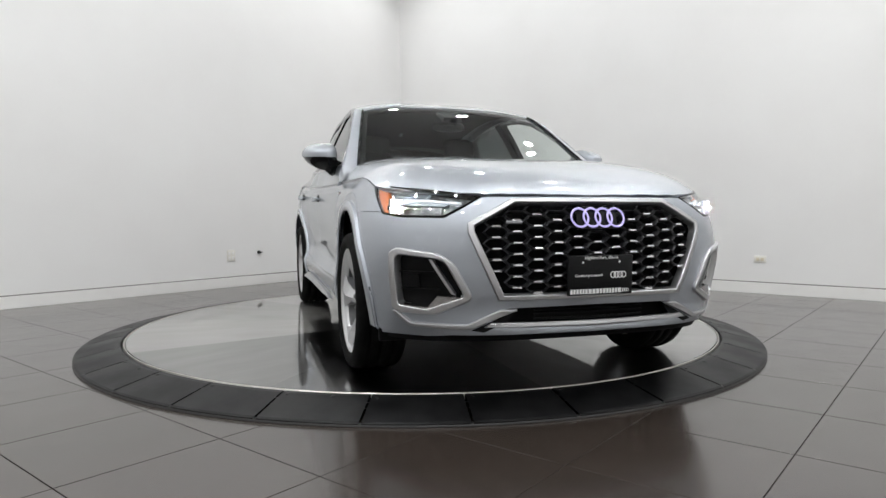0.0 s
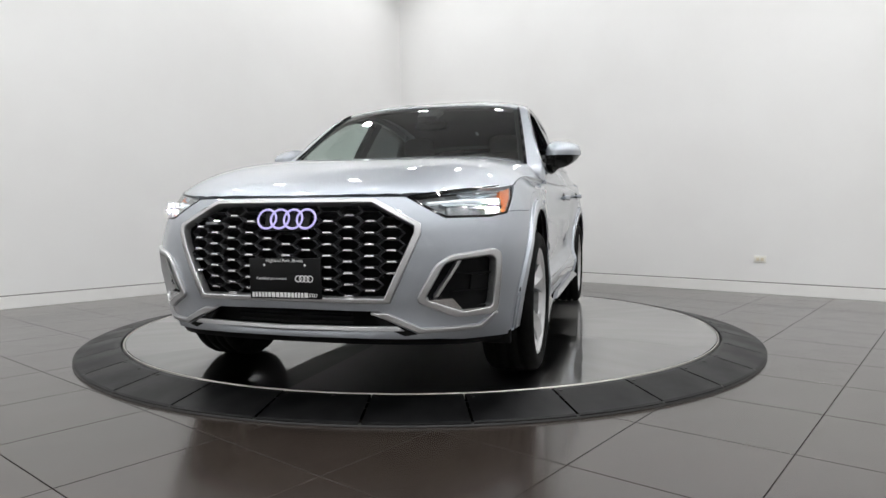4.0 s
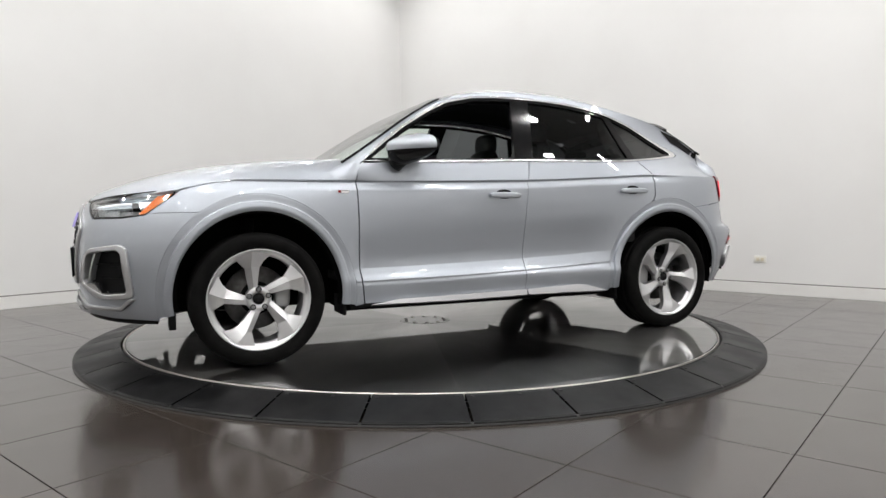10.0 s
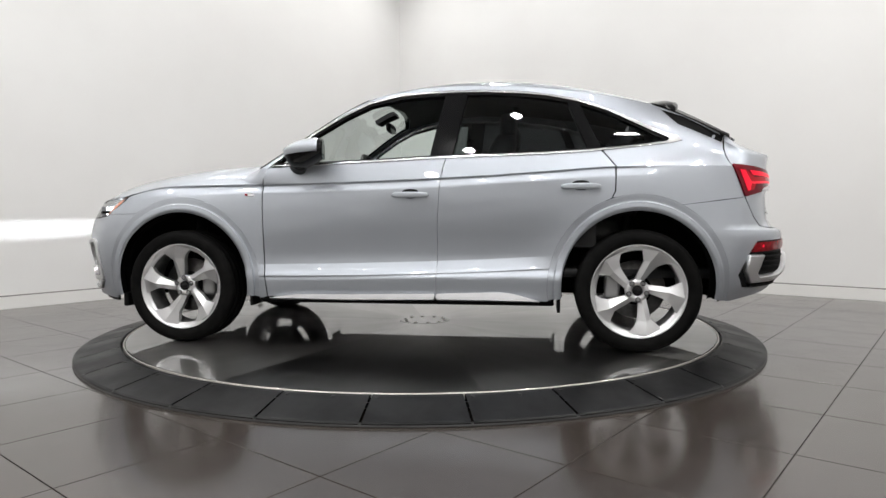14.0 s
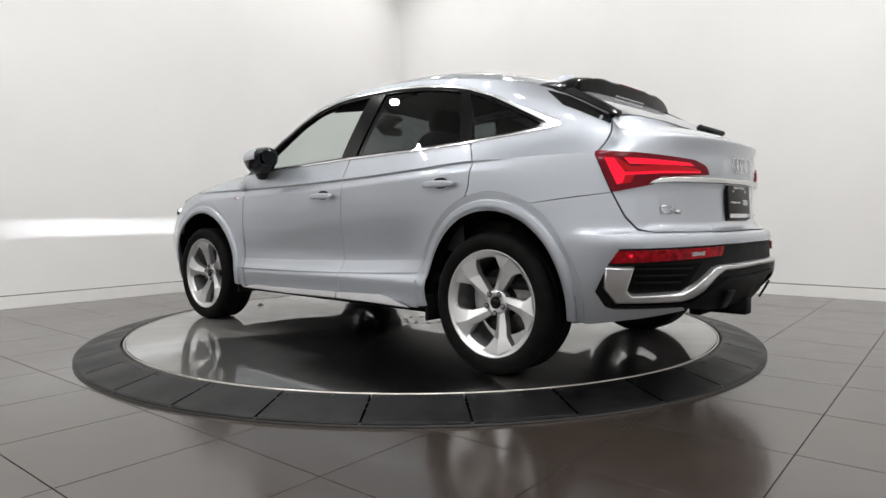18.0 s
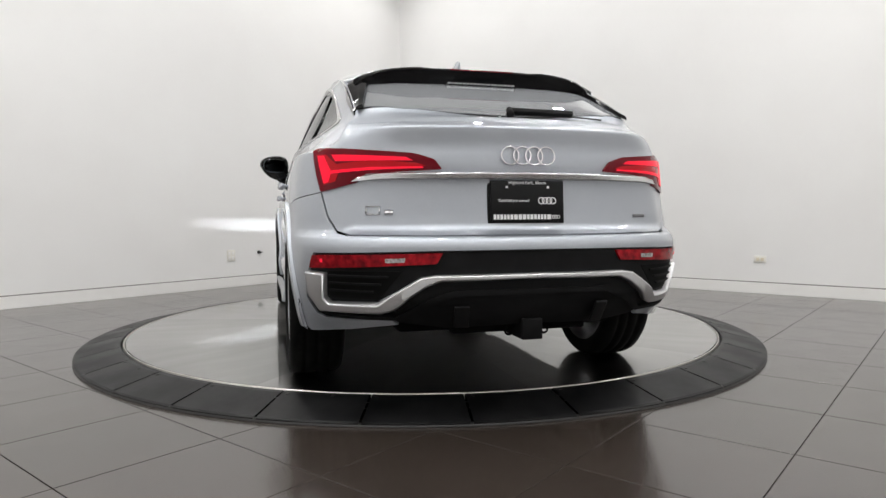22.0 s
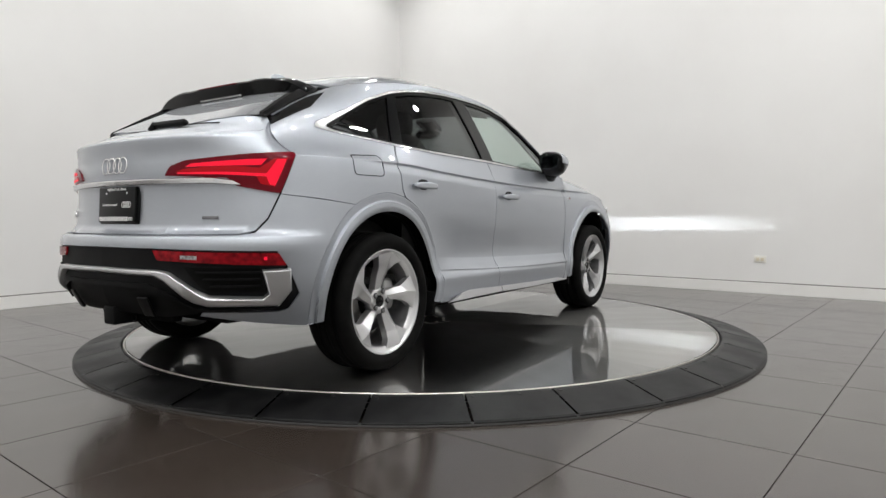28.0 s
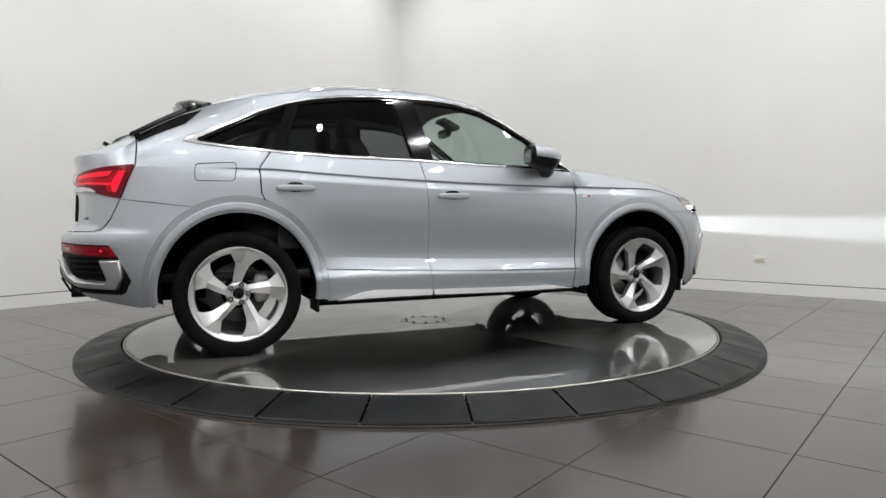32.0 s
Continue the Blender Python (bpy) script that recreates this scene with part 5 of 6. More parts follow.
def build_rear(car, gate):
    for m in (False, True):
        tl = rounded(TAIL, 0.012)
        lamp = plate("tail_lamp", sheet(tl, SIDE, off=0.008, thick=0.03, mirror=m), M_RED_DARK, car, "dark red wraparound tail lamp, lit")
        hook = [(4.965, 1.045), (5.03, 1.043), (5.11, 1.000), (5.30, 1.010), (5.50, 0.998), (5.545, 0.985), (5.30, 0.976), (5.13, 0.972), (5.105, 0.930), (5.035, 0.918)]
        plate("lamp_lower", sheet(hook, SIDE, off=0.0095, thick=0.002, mirror=m), M_RED_GLOW, lamp)
        bar = [(5.07, 1.040), (5.15, 1.037), (5.46, 1.020), (5.49, 1.006), (5.17, 1.010), (5.10, 1.012)]
        plate("light_bar", sheet(bar, SIDE, off=0.0105, thick=0.002, mirror=m), M_RED_LIT, lamp, "lit red light bar")
        bar = [(4.972, 1.040), (5.02, 1.038), (5.075, 0.975), (5.30, 0.983), (5.53, 0.984), (5.535, 0.978), (5.30, 0.972), (5.075, 0.962), (5.062, 0.928), (5.035, 0.922)]
        plate("light_bar", sheet(bar, SIDE, off=0.0112, thick=0.002, mirror=m), M_RED_LIT, lamp, "lit red light bar")
        # lower reflector lamp
        rf = rounded([(5.036, 0.630), (5.612, 0.643), (5.586, 0.600), (5.003, 0.576)], 0.006)
        rl = plate("reflector", sheet(rf, SIDE, off=0.004, thick=0.02, mirror=m), M_RED, car, "red lower reflector strip")
        plate("reverse_lens", sheet([(5.385, 0.621), (5.465, 0.623), (5.462, 0.607), (5.385, 0.604)], SIDE, off=0.0055, thick=0.002, mirror=m), M_LENS_GREY, rl)
        plate("lit_spot", sheet(rounded([(5.085, 0.617), (5.10, 0.617), (5.10, 0.602), (5.085, 0.602)], 0.006), SIDE, off=0.006, thick=0.002, mirror=m), M_RED_LIT, rl)
        cave = [(5.118, 0.566), (5.455, 0.572), (5.355, 0.458), (5.098, 0.458)]
        cv = plate("vent_recess", sheet(cave, SIDE, off=-0.004, thick=0.004, mirror=m), M_UNDER, car, "black slatted vent recess")
        for z in (0.485, 0.515, 0.545):
            plate("vent_slat", sheet([(5.115, z), (5.30 + (z - 0.45), z), (5.30 + (z - 0.45), z + 0.008), (5.115, z + 0.008)], SIDE, off=0.004, thick=0.012, mirror=m), M_TRIM, cv)
        fin = [(4.535, 1.414), (4.66, 1.372), (4.91, 1.247), (4.90, 1.214), (4.63, 1.328)]
        plate("spoiler_fin", sheet(fin, SIDE, off=0.005, thick=0.05, mirror=m, closed=True), M_GLOSS_BLACK, gate, "black fin beside the rear window")
    # blades that stand up beside the rear window
    for g in (1, -1):
        bm = bmesh.new()
        loops = []
        for k in range(11):
            t = k / 10
            x = -1.585 - 0.355 * t
            y, tall, wide = 0.575 + 0.072 * t, 0.024 - 0.010 * t, 0.040 - 0.012 * t
            out = max(y + 0.004, min(y + 0.066, roof_edge_y(x) - 0.003))
            a, b_, c = top(x, y - wide), top(x, y), top(x, out)
            loops.append([bm.verts.new((x, g * q, z)) for q, z in ((y - wide, a.z - 0.004), (y - wide + 0.006, a.z + tall * 0.85), (y - 0.004, b_.z + tall), (out, c.z + 0.006), (out + 0.001, c.z - 0.006))])
        for p, q in zip(loops, loops[1:]):
            for j in range(4):
                bm.faces.new((p[j], q[j], q[j + 1], p[j + 1]))
        bm.faces.new(loops[0])
        bm.faces.new(loops[-1][::-1])
        bmesh.ops.recalc_face_normals(bm, faces=bm.faces)
        part("window_blade", bm, M_GLOSS_BLACK, gate, "gloss black blade beside the rear window", smooth=False)
    bar = [(5.20, 0.926), (5.24, 0.948), (5.35, 0.961), (S_END, 0.966), (S_END, 0.938), (5.35, 0.932)]
    plate("tailgate_strip", moulded_across(bar, r=0.006, off=0.017, thick=0.03), M_CHROME, gate, "bright strip between the tail lamps")
    dark = [(5.043, 0.634), (5.6, 0.648), (S_END, 0.650), (S_END, 0.345), (5.63, 0.333), (5.44, 0.356), (5.40, 0.376), (5.03, 0.373), (4.99, 0.381), (4.941, 0.448), (5.002, 0.572)]
    plate("rear_valance", across(dark, off=-0.006, thick=0.02), M_TRIM, car, "black lower bumper valance")
    low = [(5.05, 0.393), (5.42, 0.389), (5.585, 0.478), (5.65, 0.497), (S_END, 0.497), (S_END, 0.478), (5.67, 0.476), (5.60, 0.455), (5.44, 0.376), (5.05, 0.378)]
    plate("valance_ridge", across(low, off=0.010, thick=0.02), M_TRIM, car)
    trim = [(4.985, 0.562), (5.108, 0.560), (5.080, 0.458), (5.104, 0.438), (5.348, 0.446), (5.525, 0.549), (5.58, 0.557), (S_END, 0.560), (S_END, 0.537), (5.60, 0.531), (5.545, 0.510), (5.42, 0.424), (5.36, 0.405),
            (5.030, 0.399), (4.978, 0.467)]
    plate("bumper_blade", moulded_across(trim, r=0.0092, off=0.020, thick=0.035), M_SATIN, car, "satin silver angular bumper blade")
    for y in (-0.30, 0.30):
        part("tow_flap", boxed(-0.03, 0.03, -0.05, 0.05, 0, 0.012, bevel=0.004), M_PLATE, car, at=on_side(s_rear(abs(y)), 0.395, y < 0, 0.006))
    hit = bmesh.new()
    box(hit, -2.33, -2.10, -0.045, 0.045, 0.285, 0.372, bevel=0.006)
    part("tow_hitch", hit, M_TRIM, car, "black square tow hitch receiver")
    for y in (-0.10, 0.085):
        loop = lathe(bmesh.new(), [(0.016 + 0.005 * math.cos(radians(a)), 0.005 * math.sin(radians(a))) for a in range(0, 361, 60)], 14, axis="X")
        part("hitch_loop", loop, M_UNDER, car, at=pose(-2.25, y * 0.85, 0.312))
    bm = boxed(-2.2, -2.14, -0.30, 0.30, 0.30, 0.35, bevel=0.01)
    part("hitch_beam", bm, M_UNDER, car)
    build_plate(gate, on_side(S_END - 0.003, 0.846, False, 0.008), 0.318, 0.166)
    part("plate_frame", boxed(-0.168, 0.168, -0.092, 0.088, -0.01, 0.006, bevel=0.005), M_PLATE, gate, at=on_side(S_END - 0.003, 0.846, False, 0.0))
    four_rings(gate, on_side(S_END - 0.002, 1.028, False, 0.006), 0.0365, 0.0036, 0.0515, M_CHROME)
    # model badge and script, as plain shapes
    bm = bmesh.new()
    for x0, x1, y0, y1 in ((-0.03, 0.024, 0.014, 0.019), (-0.03, 0.024, -0.019, -0.014), (-0.033, -0.028, -0.017, 0.017), (0.022, 0.027, -0.017, 0.017), (0.046, 0.080, -0.019, 0.002)):
        box(bm, x0, x1, y0, y1, -0.001, 0.0025)
    part("model_badge", bm, M_CHROME, gate, "chrome model badge", at=on_side(5.335, 0.81, False, 0.003) @ Matrix.Translation((-0.02, 0, 0)))
    part("script_badge", boxed(-0.04, 0.04, -0.007, 0.007, 0, 0.003, bevel=0.001), M_ALLOY_DARK, gate, "grey script badge", at=on_side(5.365, 0.784, True, 0.001))
    # roof spoiler
    bm = bmesh.new()
    ys = np.linspace(-0.622, 0.622, 41)
    rows = []
    for y in ys:
        u = abs(y) / 0.622
        xe = -1.703 + 0.055 * u ** 3
        lobe = ramp((u - 0.40) / 0.1) * (1 - ramp((u - 0.86) / 0.13))
        ze = 1.498 - 0.020 * u ** 2 - 0.066 * u ** 7 + 0.006 * lobe
        lead = top(-1.475 - 0.11 * u ** 4, float(y)) + Vector((0, 0, 0.004))
        mid = top(-1.59 - 0.05 * u ** 4, float(y))
        mid.z = (lead.z + ze) / 2 + 0.012
        th = 0.104 + 0.018 * lobe - 0.078 * u ** 8
        low = top(-1.60 - 0.02 * lobe - 0.03 * u ** 4, float(y))
        rows.append([bm.verts.new(v) for v in (lead, mid, Vector((xe + 0.008, y, ze)), Vector((xe, y, ze - 0.010)), Vector((xe + 0.035, y, ze - th)), Vector((low.x, y, low.z + 0.004)))])
    for p, q in zip(rows, rows[1:]):
        for k in range(5):
            bm.faces.new((p[k], q[k], q[k + 1], p[k + 1]))
    bm.faces.new(rows[0])
    bm.faces.new(rows[-1][::-1])
    bmesh.ops.recalc_face_normals(bm, faces=bm.faces)
    for e in bm.edges:
        e.smooth = e.calc_face_angle(0) < 0.7
    sp = part("roof_spoiler", bm, M_GLOSS_BLACK, gate, "gloss black roof spoiler")
    bm = bmesh.new()
    x, rng = -0.17, random.Random(2)
    while x < 0.16:
        w = rng.uniform(0.008, 0.018)
        box(bm, x, x + w, -0.0032, 0.0032 + 0.001 * rng.random(), 0.0, 0.001)
        x += w + 0.005
    edge = Vector((0.035, 0, -0.094)).normalized()
    face = Matrix(((0, -1, 0), tuple(-edge), tuple(Vector((0, -1, 0)).cross(-edge)))).transposed().to_4x4()
    face.translation = Vector((-1.703, 0, 1.488)) + edge * 0.060 + face.col[2].xyz * 0.0005
    part("print_bars", bm, M_ALLOY, sp, "white bars of print", smooth=False, at=face)
    part("brake_light", boxed(-1.705, -1.695, -0.16, 0.16, 1.489, 1.495, bevel=0.002), M_RED_DARK, sp)
    # wiper
    w = bmesh.new()
    rod(w, (-2.090, 0.0, 1.215), (-2.068, 0.0, 1.252), 0.018, 0.014, 14)
    box(w, -0.014, 0.014, -0.29, 0.012, -0.0115, 0.0115, bevel=0.005, m=pose(-2.072, 0, 1.242, 2, 28, -3))
    rod(w, (-2.066, -0.13, 1.232), (-2.036, -0.46, 1.220), 0.009, 0.006, 8)
    part("rear_wiper", w, M_TRIM, gate)
    # aerial
    a = superbox((-1.24, 0, 1.585), (0.075, 0.018, 0.05), 2.2, 20, 12, shape=lambda v: Vector((v.x - 0.6 * max(v.z, 0), v.y * (1 - 0.8 * max(v.z, 0) / 0.05), v.z)))
    part("roof_aerial", a, M_PAINT, car, "silver shark-fin aerial")


def spoke_bm():
    """One spoke, from the hub between two bolts to a broad foot on the rim, in the x-z plane with y outwards: two facets that meet in a
    ridge, folded at the kink where the foot flares. Points are (radius, degrees clockwise from the bolt, outward)."""
    bm = bmesh.new()
    left = [(0.060, -52, 0.054), (0.082, -38, 0.055), (0.130, -28, 0.060), (0.176, -23, 0.070), (0.214, -27, 0.084), (0.2445, -29.5, 0.096)]
    ridge = [(0.058, -26, 0.058), (0.080, -19, 0.066), (0.130, -15, 0.083), (0.180, -13, 0.101), (0.220, -10, 0.107), (0.2580, -7.5, 0.104)]
    right = [(0.060, -4, 0.054), (0.086, -1, 0.055), (0.130, 1, 0.060), (0.170, 2.5, 0.070), (0.206, 7.5, 0.086), (0.2445, 15, 0.096)]
    at = lambda r, t, y, k=1.0: (-r * math.sin(radians(t)) * k, y, r * math.cos(radians(t)))
    rows = [[bm.verts.new(at(*p)) for p in line] for line in (left, ridge, right)]
    backs = [[bm.verts.new(at(r, t * 0.92 - 0.8, y - 0.042)) for r, t, y in line] for line in (left, right)]
    for a, b in ((rows[0], rows[1]), (rows[1], rows[2]), (backs[0], rows[0]), (rows[2], backs[1])):
        for k in range(5):
            bm.faces.new((a[k], b[k], b[k + 1], a[k + 1]))
    bmesh.ops.recalc_face_normals(bm, faces=bm.faces)
    for line in rows:
        for a, b in zip(line, line[1:]):
            bm.edges.get((a, b)).smooth = False
    for a, b in ((rows[0], rows[1]), (rows[1], rows[2])):
        bm.edges.get((a[3], b[3])).smooth = False
    return bm


def build_wheels(car):
    rim = mesh_of("wheel", lathe(bmesh.new(), [(0.232, 0.080), (0.236, 0.090), (0.249, 0.097), (0.257, 0.102), (0.262, 0.111), (0.268, 0.114), (0.2705, 0.108), (0.266, 0.098), (0.252, 0.088)], 72, axis="Y"), M_ALLOY)
    barrel = mesh_of("rim_barrel", lathe(bmesh.new(), [(0.234, 0.082), (0.233, 0.07), (0.235, 0.03), (0.236, -0.06), (0.25, -0.11), (0.268, -0.115)], 56, axis="Y"), M_BARREL)
    prof = [(0.262, 0.100), (0.268, 0.112), (0.285, 0.124), (0.310, 0.128), (0.332, 0.122), (0.346, 0.108), (0.3525, 0.088)]
    for y in (0.055, 0.0, -0.055):
        prof += [(0.353, y + 0.010), (0.345, y + 0.007), (0.345, y - 0.007), (0.353, y - 0.010)]
    prof += [(0.3525, -0.088), (0.346, -0.108), (0.332, -0.122), (0.31, -0.128), (0.285, -0.124), (0.262, -0.11)]
    tyre = mesh_of("tyre", lathe(bmesh.new(), prof, 96, axis="Y"), M_TYRE)
    spoke = mesh_of("spoke", spoke_bm(), M_ALLOY)
    hub = mesh_of("hub", lathe(bmesh.new(), [(0.066, 0.012), (0.069, 0.048), (0.064, 0.059), (0.034, 0.064), (0.033, 0.058), (0.0, 0.058)], 40, axis="Y"), M_ALLOY)
    cap = mesh_of("hub_cap", lathe(bmesh.new(), [(0.030, 0.0585), (0.029, 0.066), (0.022, 0.068), (0, 0.0685)], 28, axis="Y"), M_GLOSS_BLACK)
    bolt = mesh_of("lug_bolt", lathe(bmesh.new(), [(0.0115, 0.0), (0.0115, 0.010), (0.008, 0.013), (0, 0.013)], 6, axis="Y"), M_BARREL, False)
    # a shallow dish on the hub, its depth put into black colour
    cup = mesh_of("bolt_well", lathe(bmesh.new(), [(0.0155, 0.0045), (0.0135, 0.0015), (0.0, 0.0015)], 18, axis="Y"), M_UNDER)
    disc_m = mesh_of("brake_disc", lathe(bmesh.new(), [(0.06, 0.0), (0.085, 0.018), (0.09, 0.0), (0.168, 0.0), (0.170, -0.004), (0.170, -0.026)], 56, axis="Y"), M_BRAKE)
    hat = mesh_of("brake_hat", lathe(bmesh.new(), [(0.088, -0.005), (0.088, 0.02), (0.05, 0.022)], 40, axis="Y"), M_UNDER)
    bm = superbox((0, 0.0, 0), (0.045, 0.045, 0.085), 4, 24, 12)
    caliper = mesh_of("brake_caliper", bm, M_CALIPER)
    valve = mesh_of("valve", rod(bmesh.new(), (0.232, 0.06, 0), (0.215, 0.10, 0), 0.006, 0.005, 8), M_UNDER)
    for ix, x in ((1, 1.408), (-1, -1.392)):
        for g in (1, -1):
            w = new("wheel", rim)
            w.parent, w.matrix_basis = car, pose(x, g * 0.808, HUB_Z, 0, 0, 0 if g > 0 else 180)
            tagged(w, "five-spoke silver alloy wheel")

            def sub(name, me, at=None):
                o = new(name, me)
                o.parent = w
                if at is not None:
                    o.matrix_basis = at
                return o
            sub("tyre", tyre)
            sub("rim_barrel", barrel)
            sub("hub", hub)
            sub("hub_cap", cap)
            sub("brake_disc", disc_m, pose(0, -0.015, 0))
            sub("brake_hat", hat, pose(0, -0.012, 0))
            rear_side = (1 if g > 0 else -1) * (-1 if ix > 0 else 1)
            sub("brake_caliper", caliper, pose(0.135 * rear_side, -0.028, 0.02))
            base = {(1, 1): 0, (1, -1): 4, (-1, 1): -34, (-1, -1): -19}[(ix, g)]
            for k in range(5):
                a = base + 72 * k
                sub("spoke", spoke, pose(0, 0, 0, 0, a, 0))
                bx, bz = 0.052 * math.sin(radians(a)), 0.052 * math.cos(radians(a))
                sub("bolt_well", cup, pose(bx, 0.0665, bz))
                sub("lug_bolt", bolt, pose(bx, 0.0655, bz))
            sub("valve", valve, pose(0, 0, 0, 0, base + 60, 0))


def build_inside(car):
    # wheel wells, floor and cabin
    for x, r in ((1.40, 0.452), (-1.388, 0.446)):
        for g in (1, -1):
            bm = bmesh.new()
            lathe(bm, [(r, g * 0.872), (r + 0.012, g * 0.85), (r + 0.012, g * 0.55), (0.10, g * 0.50)], 40, axis="Y", start=-8, sweep=196)
            part("wheel_well", bm, M_UNDER, car, at=pose(x, 0, 0.358))
            part("axle_stub", rod(bmesh.new(), (x, g * 0.45, HUB_Z), (x, g * 0.75, HUB_Z), 0.055, 0.05, 14), M_UNDER, car)
            rod_bm = bmesh.new()
            rod(rod_bm, (x + 0.05, g * 0.62, 0.40), (x + 0.02, g * 0.60, 0.78), 0.045, 0.035, 12)
            part("spring_strut", rod_bm, M_TRIM, car)
    bm = bmesh.new()
    box(bm, -0.92, 0.92, -0.80, 0.80, 0.245, 0.31, bevel=0.01)
    box(bm, 0.90, 2.12, -0.50, 0.50, 0.255, 0.34, bevel=0.02)
    box(bm, -2.05, -0.90, -0.50, 0.50, 0.29, 0.40, bevel=0.02)
    part("underbody", bm, M_UNDER, car)
    for g in (1, -1):
        part("air_flap", boxed(1.815, 1.85, g * 0.76 - 0.09, g * 0.76 + 0.09, 0.212, 0.30, bevel=0.006), M_TRIM, car, "black deflector flap before the front wheel")
    for g in (1, -1):
        part("mud_flap", boxed(-0.955, -0.935, g * 0.80 - 0.10, g * 0.80 + 0.10, 0.22, 0.36, bevel=0.006), M_TRIM, car)
        part("mud_flap", boxed(0.935, 0.955, g * 0.80 - 0.10, g * 0.80 + 0.10, 0.235, 0.34, bevel=0.006), M_TRIM, car)
    part("cabin_floor", boxed(-1.9, 0.95, -0.80, 0.80, 0.42, 0.47), M_CABIN, car)
    half = [(0.16, 0.0), (0.19, 0.35), (0.24, 0.57), (0.1, 0.60), (-0.4, 0.585), (-1.0, 0.585), (-1.5, 0.57), (-1.5, 0.0)]
    poly = half + [(x, -y) for x, y in half[::-1][1:-1]]
    plate("headlining", sheet(poly, ROOF, off=-0.035, thick=0, res=0.12), M_CABIN, car, "dark headlining")
    dash = superbox((0.63, 0, 0.90), (0.25, 0.78, 0.17), 5, 32, 12)
    part("dashboard", dash, M_CABIN, car)
    part("instrument_hood", superbox((0.50, 0.37, 1.075), (0.10, 0.19, 0.035), 3, 24, 10), M_CABIN, car)
    part("screen", boxed(0.38, 0.395, -0.14, 0.14, 1.03, 1.15, bevel=0.005), M_GLOSS_BLACK, car)
    sw = lathe(bmesh.new(), [(0.185 + 0.016 * math.cos(radians(a)), 0.016 * math.sin(radians(a))) for a in range(0, 361, 45)], 36, axis="X")
    box(sw, -0.012, 0.012, -0.18, 0.18, -0.03, 0.03, bevel=0.006)
    box(sw, -0.03, 0.03, -0.07, 0.07, -0.06, 0.06, bevel=0.015)
    part("steering_wheel", sw, M_LEATHER, car, at=pose(0.27, 0.37, 1.03, 0, 25, 0))
    for y in (0.37, -0.37):
        seat = part("front_seat", superbox((-0.22, y, 0.66), (0.28, 0.26, 0.10), 5, 28, 10), M_LEATHER, car, "black leather front seat")
        part("seat_back", superbox((-0.52, y, 0.98), (0.09, 0.25, 0.34), 4, 28, 14, shape=lambda v: Vector((v.x - 0.30 * v.z, v.y * (1 - 0.25 * max(v.z, 0) / 0.34), v.z))), M_LEATHER, seat)
        part("headrest", superbox((-0.63, y, 1.37), (0.055, 0.135, 0.085), 3.2, 24, 12), M_LEATHER, seat)
        part("headrest_post", rod(bmesh.new(), (-0.615, y, 1.24), (-0.625, y, 1.34), 0.012, 0.012, 8), M_ALLOY_DARK, seat)
    bench = part("rear_bench", superbox((-1.10, 0, 0.68), (0.27, 0.66, 0.11), 5, 32, 10), M_LEATHER, car, "black leather rear bench")
    part("bench_back", superbox((-1.42, 0, 0.98), (0.10, 0.64, 0.30), 4, 32, 12, shape=lambda v: Vector((v.x - 0.35 * v.z, v.y, v.z))), M_LEATHER, bench)
    for y in (0.40, -0.40):
        part("headrest", superbox((-1.55, y, 1.29), (0.05, 0.13, 0.07), 3.2, 24, 12), M_LEATHER, bench)
    part("parcel_shelf", boxed(-2.05, -1.6, -0.6, 0.6, 1.06, 1.08, bevel=0.005), M_CABIN, car)
    part("rear_view_mirror", superbox((0.25, 0, 1.43), (0.02, 0.12, 0.035), 3, 20, 10), M_GLOSS_BLACK, car)
    for g in (1, -1):
        inner = SZ((0.80, 0.60), (0.80, 1.07), (-0.22, 1.10), (-1.15, 1.12), (-1.15, 0.60))
        plate("door_lining", sheet(inner, SIDE, off=-0.09, thick=0, res=0.15, mirror=g < 0), M_CABIN, car)
        pil = [(3.19, 1.13), (3.30, 1.13), (3.38, 1.56), (3.27, 1.56)]
        plate("pillar_lining", sheet(pil, SIDE, off=-0.04, thick=0, mirror=g < 0), M_CABIN, car)


car = tagged(new("car"), "silver metallic coupe-style SUV with black trim on a steel turntable", "car")
fd_parts, rd_parts, gate_part = build_body(car)
build_glass(car, fd_parts, rd_parts, gate_part)
build_handles(fd_parts, rd_parts)
build_mirrors(fd_parts)
build_front(car)
build_rear(car, gate_part)
build_wheels(car)
build_inside(car)


# ---- floor tiles ----
def build_tiles():
    floor = bpy.data.objects["floor"]
    size, gap = 0.588, 0.004
    bm = bmesh.new()
    h = (size - gap) / 2
    box(bm, -h, h, -h, h, -0.006, 0.0, bevel=0.0012)
    near = mesh_of("tile", bm, M_TILE, False)
    rest = bmesh.new()
    for i in range(-13, 7):
        for j in range(-13, 8):
            u, v = -0.005 + size * (i + 0.5), -2.744 + size * (j + 4 + 0.5)
            u0, u1 = max(u - h, BACK_U), min(u + h, WALL_U - 0.014)
            v0, v1 = max(v - h, BACK_V), min(v + h, WALL_V - 0.014)
            if u1 - u0 < 0.02 or v1 - v0 < 0.02:
                continue
            if u1 - u0 > 2 * h - 0.001 and v1 - v0 > 2 * h - 0.001 and u + v > -7.6:
                t = new("tile", near)
                t.parent, t.matrix_basis = floor, pose(u, v, 0)
            else:
                box(rest, u0, u1, v0, v1, -0.006, 0.0)
    tagged(part("cut_tiles", rest, M_TILE, floor, "tiles cut along the walls", smooth=False), kind="stuff")


build_tiles()


# ---- what moves: the disc and the car turn together ----
TURN0, RATE = -74.41, -8.2694


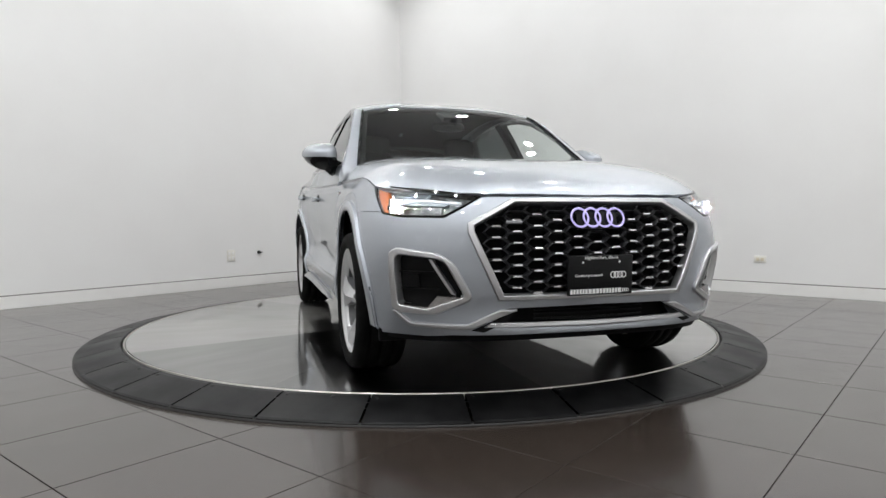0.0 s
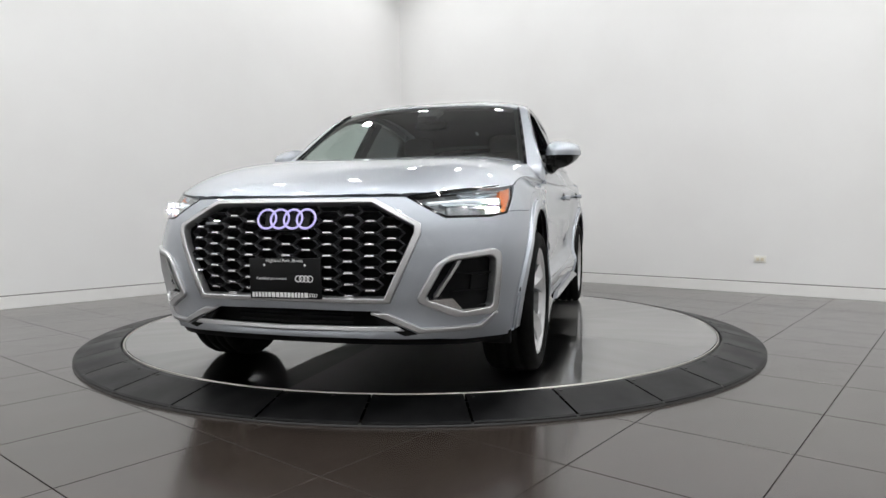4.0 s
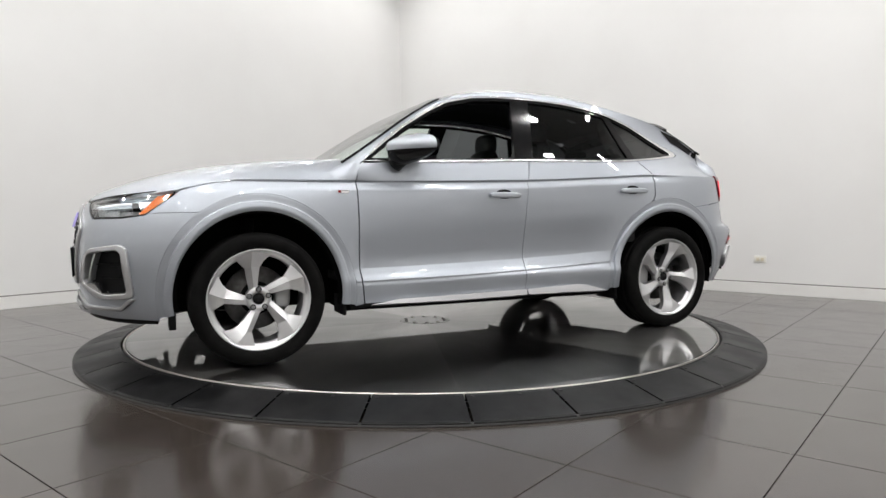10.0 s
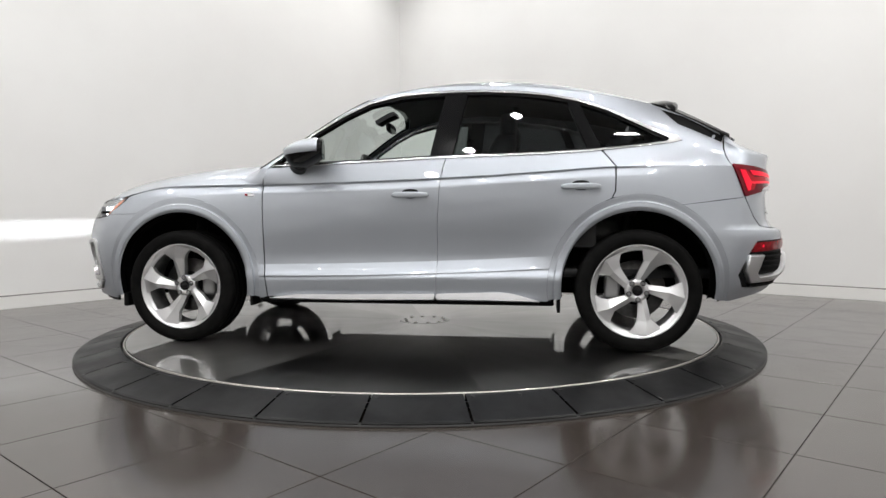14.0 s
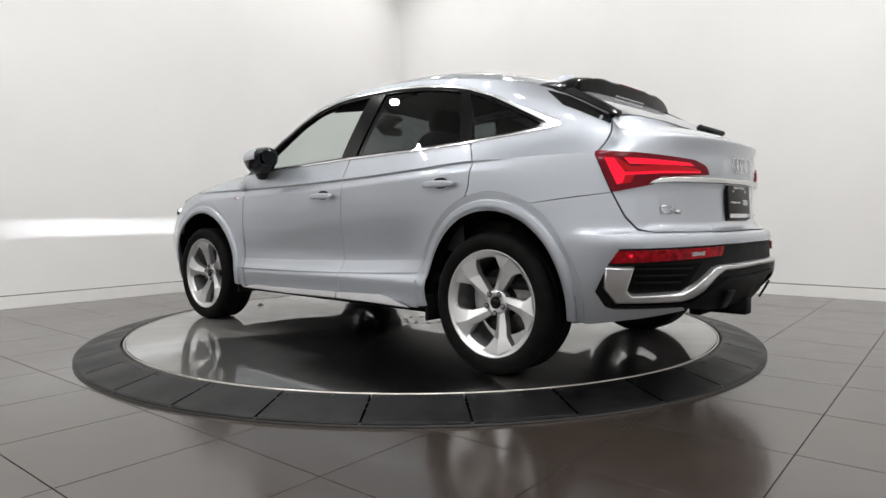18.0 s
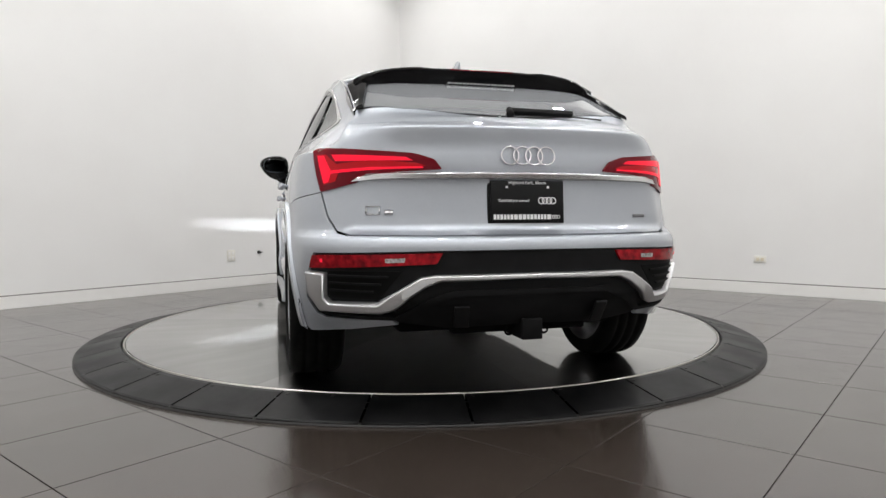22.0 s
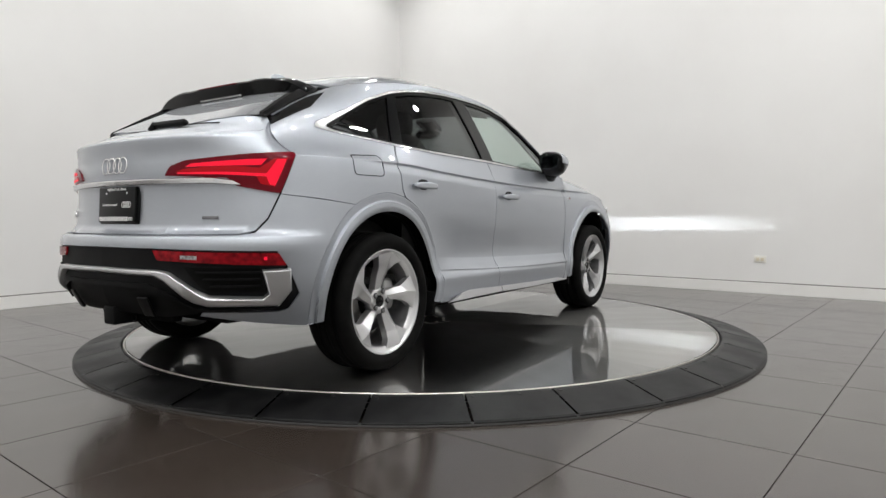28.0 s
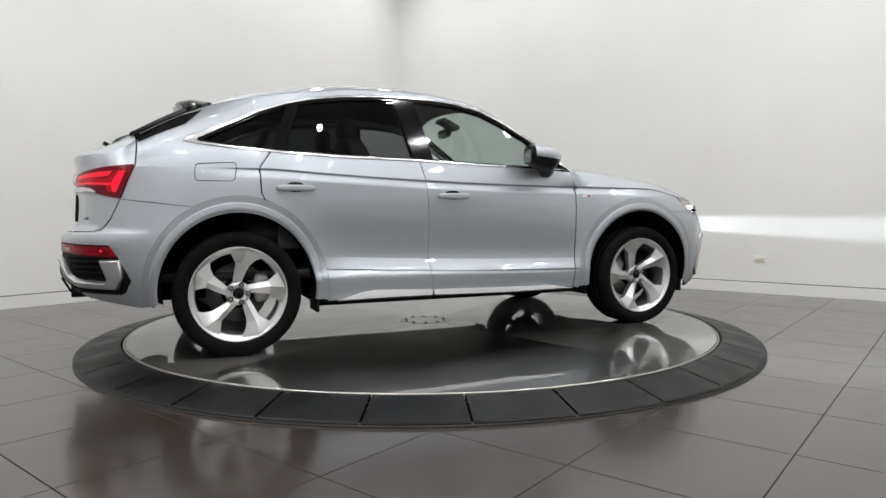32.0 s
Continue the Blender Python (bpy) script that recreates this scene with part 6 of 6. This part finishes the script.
def motions():
    rows_car, rows_disc = [], []
    for i in range(33):
        a = TURN0 + RATE * i
        c, s = math.cos(radians(a)), math.sin(radians(a))
        rows_car.append((float(i), pose(c * CAR_X - s * CAR_Y, s * CAR_X + c * CAR_Y, DISC_Z, 0, 0, a)))
        rows_disc.append((float(i), pose(0, 0, 0, 0, 0, 33.2 + RATE * i)))
    walk(car, rows_car)
    walk(disc, rows_disc)


CAR_X, CAR_Y = -0.029, 0.1255
motions()
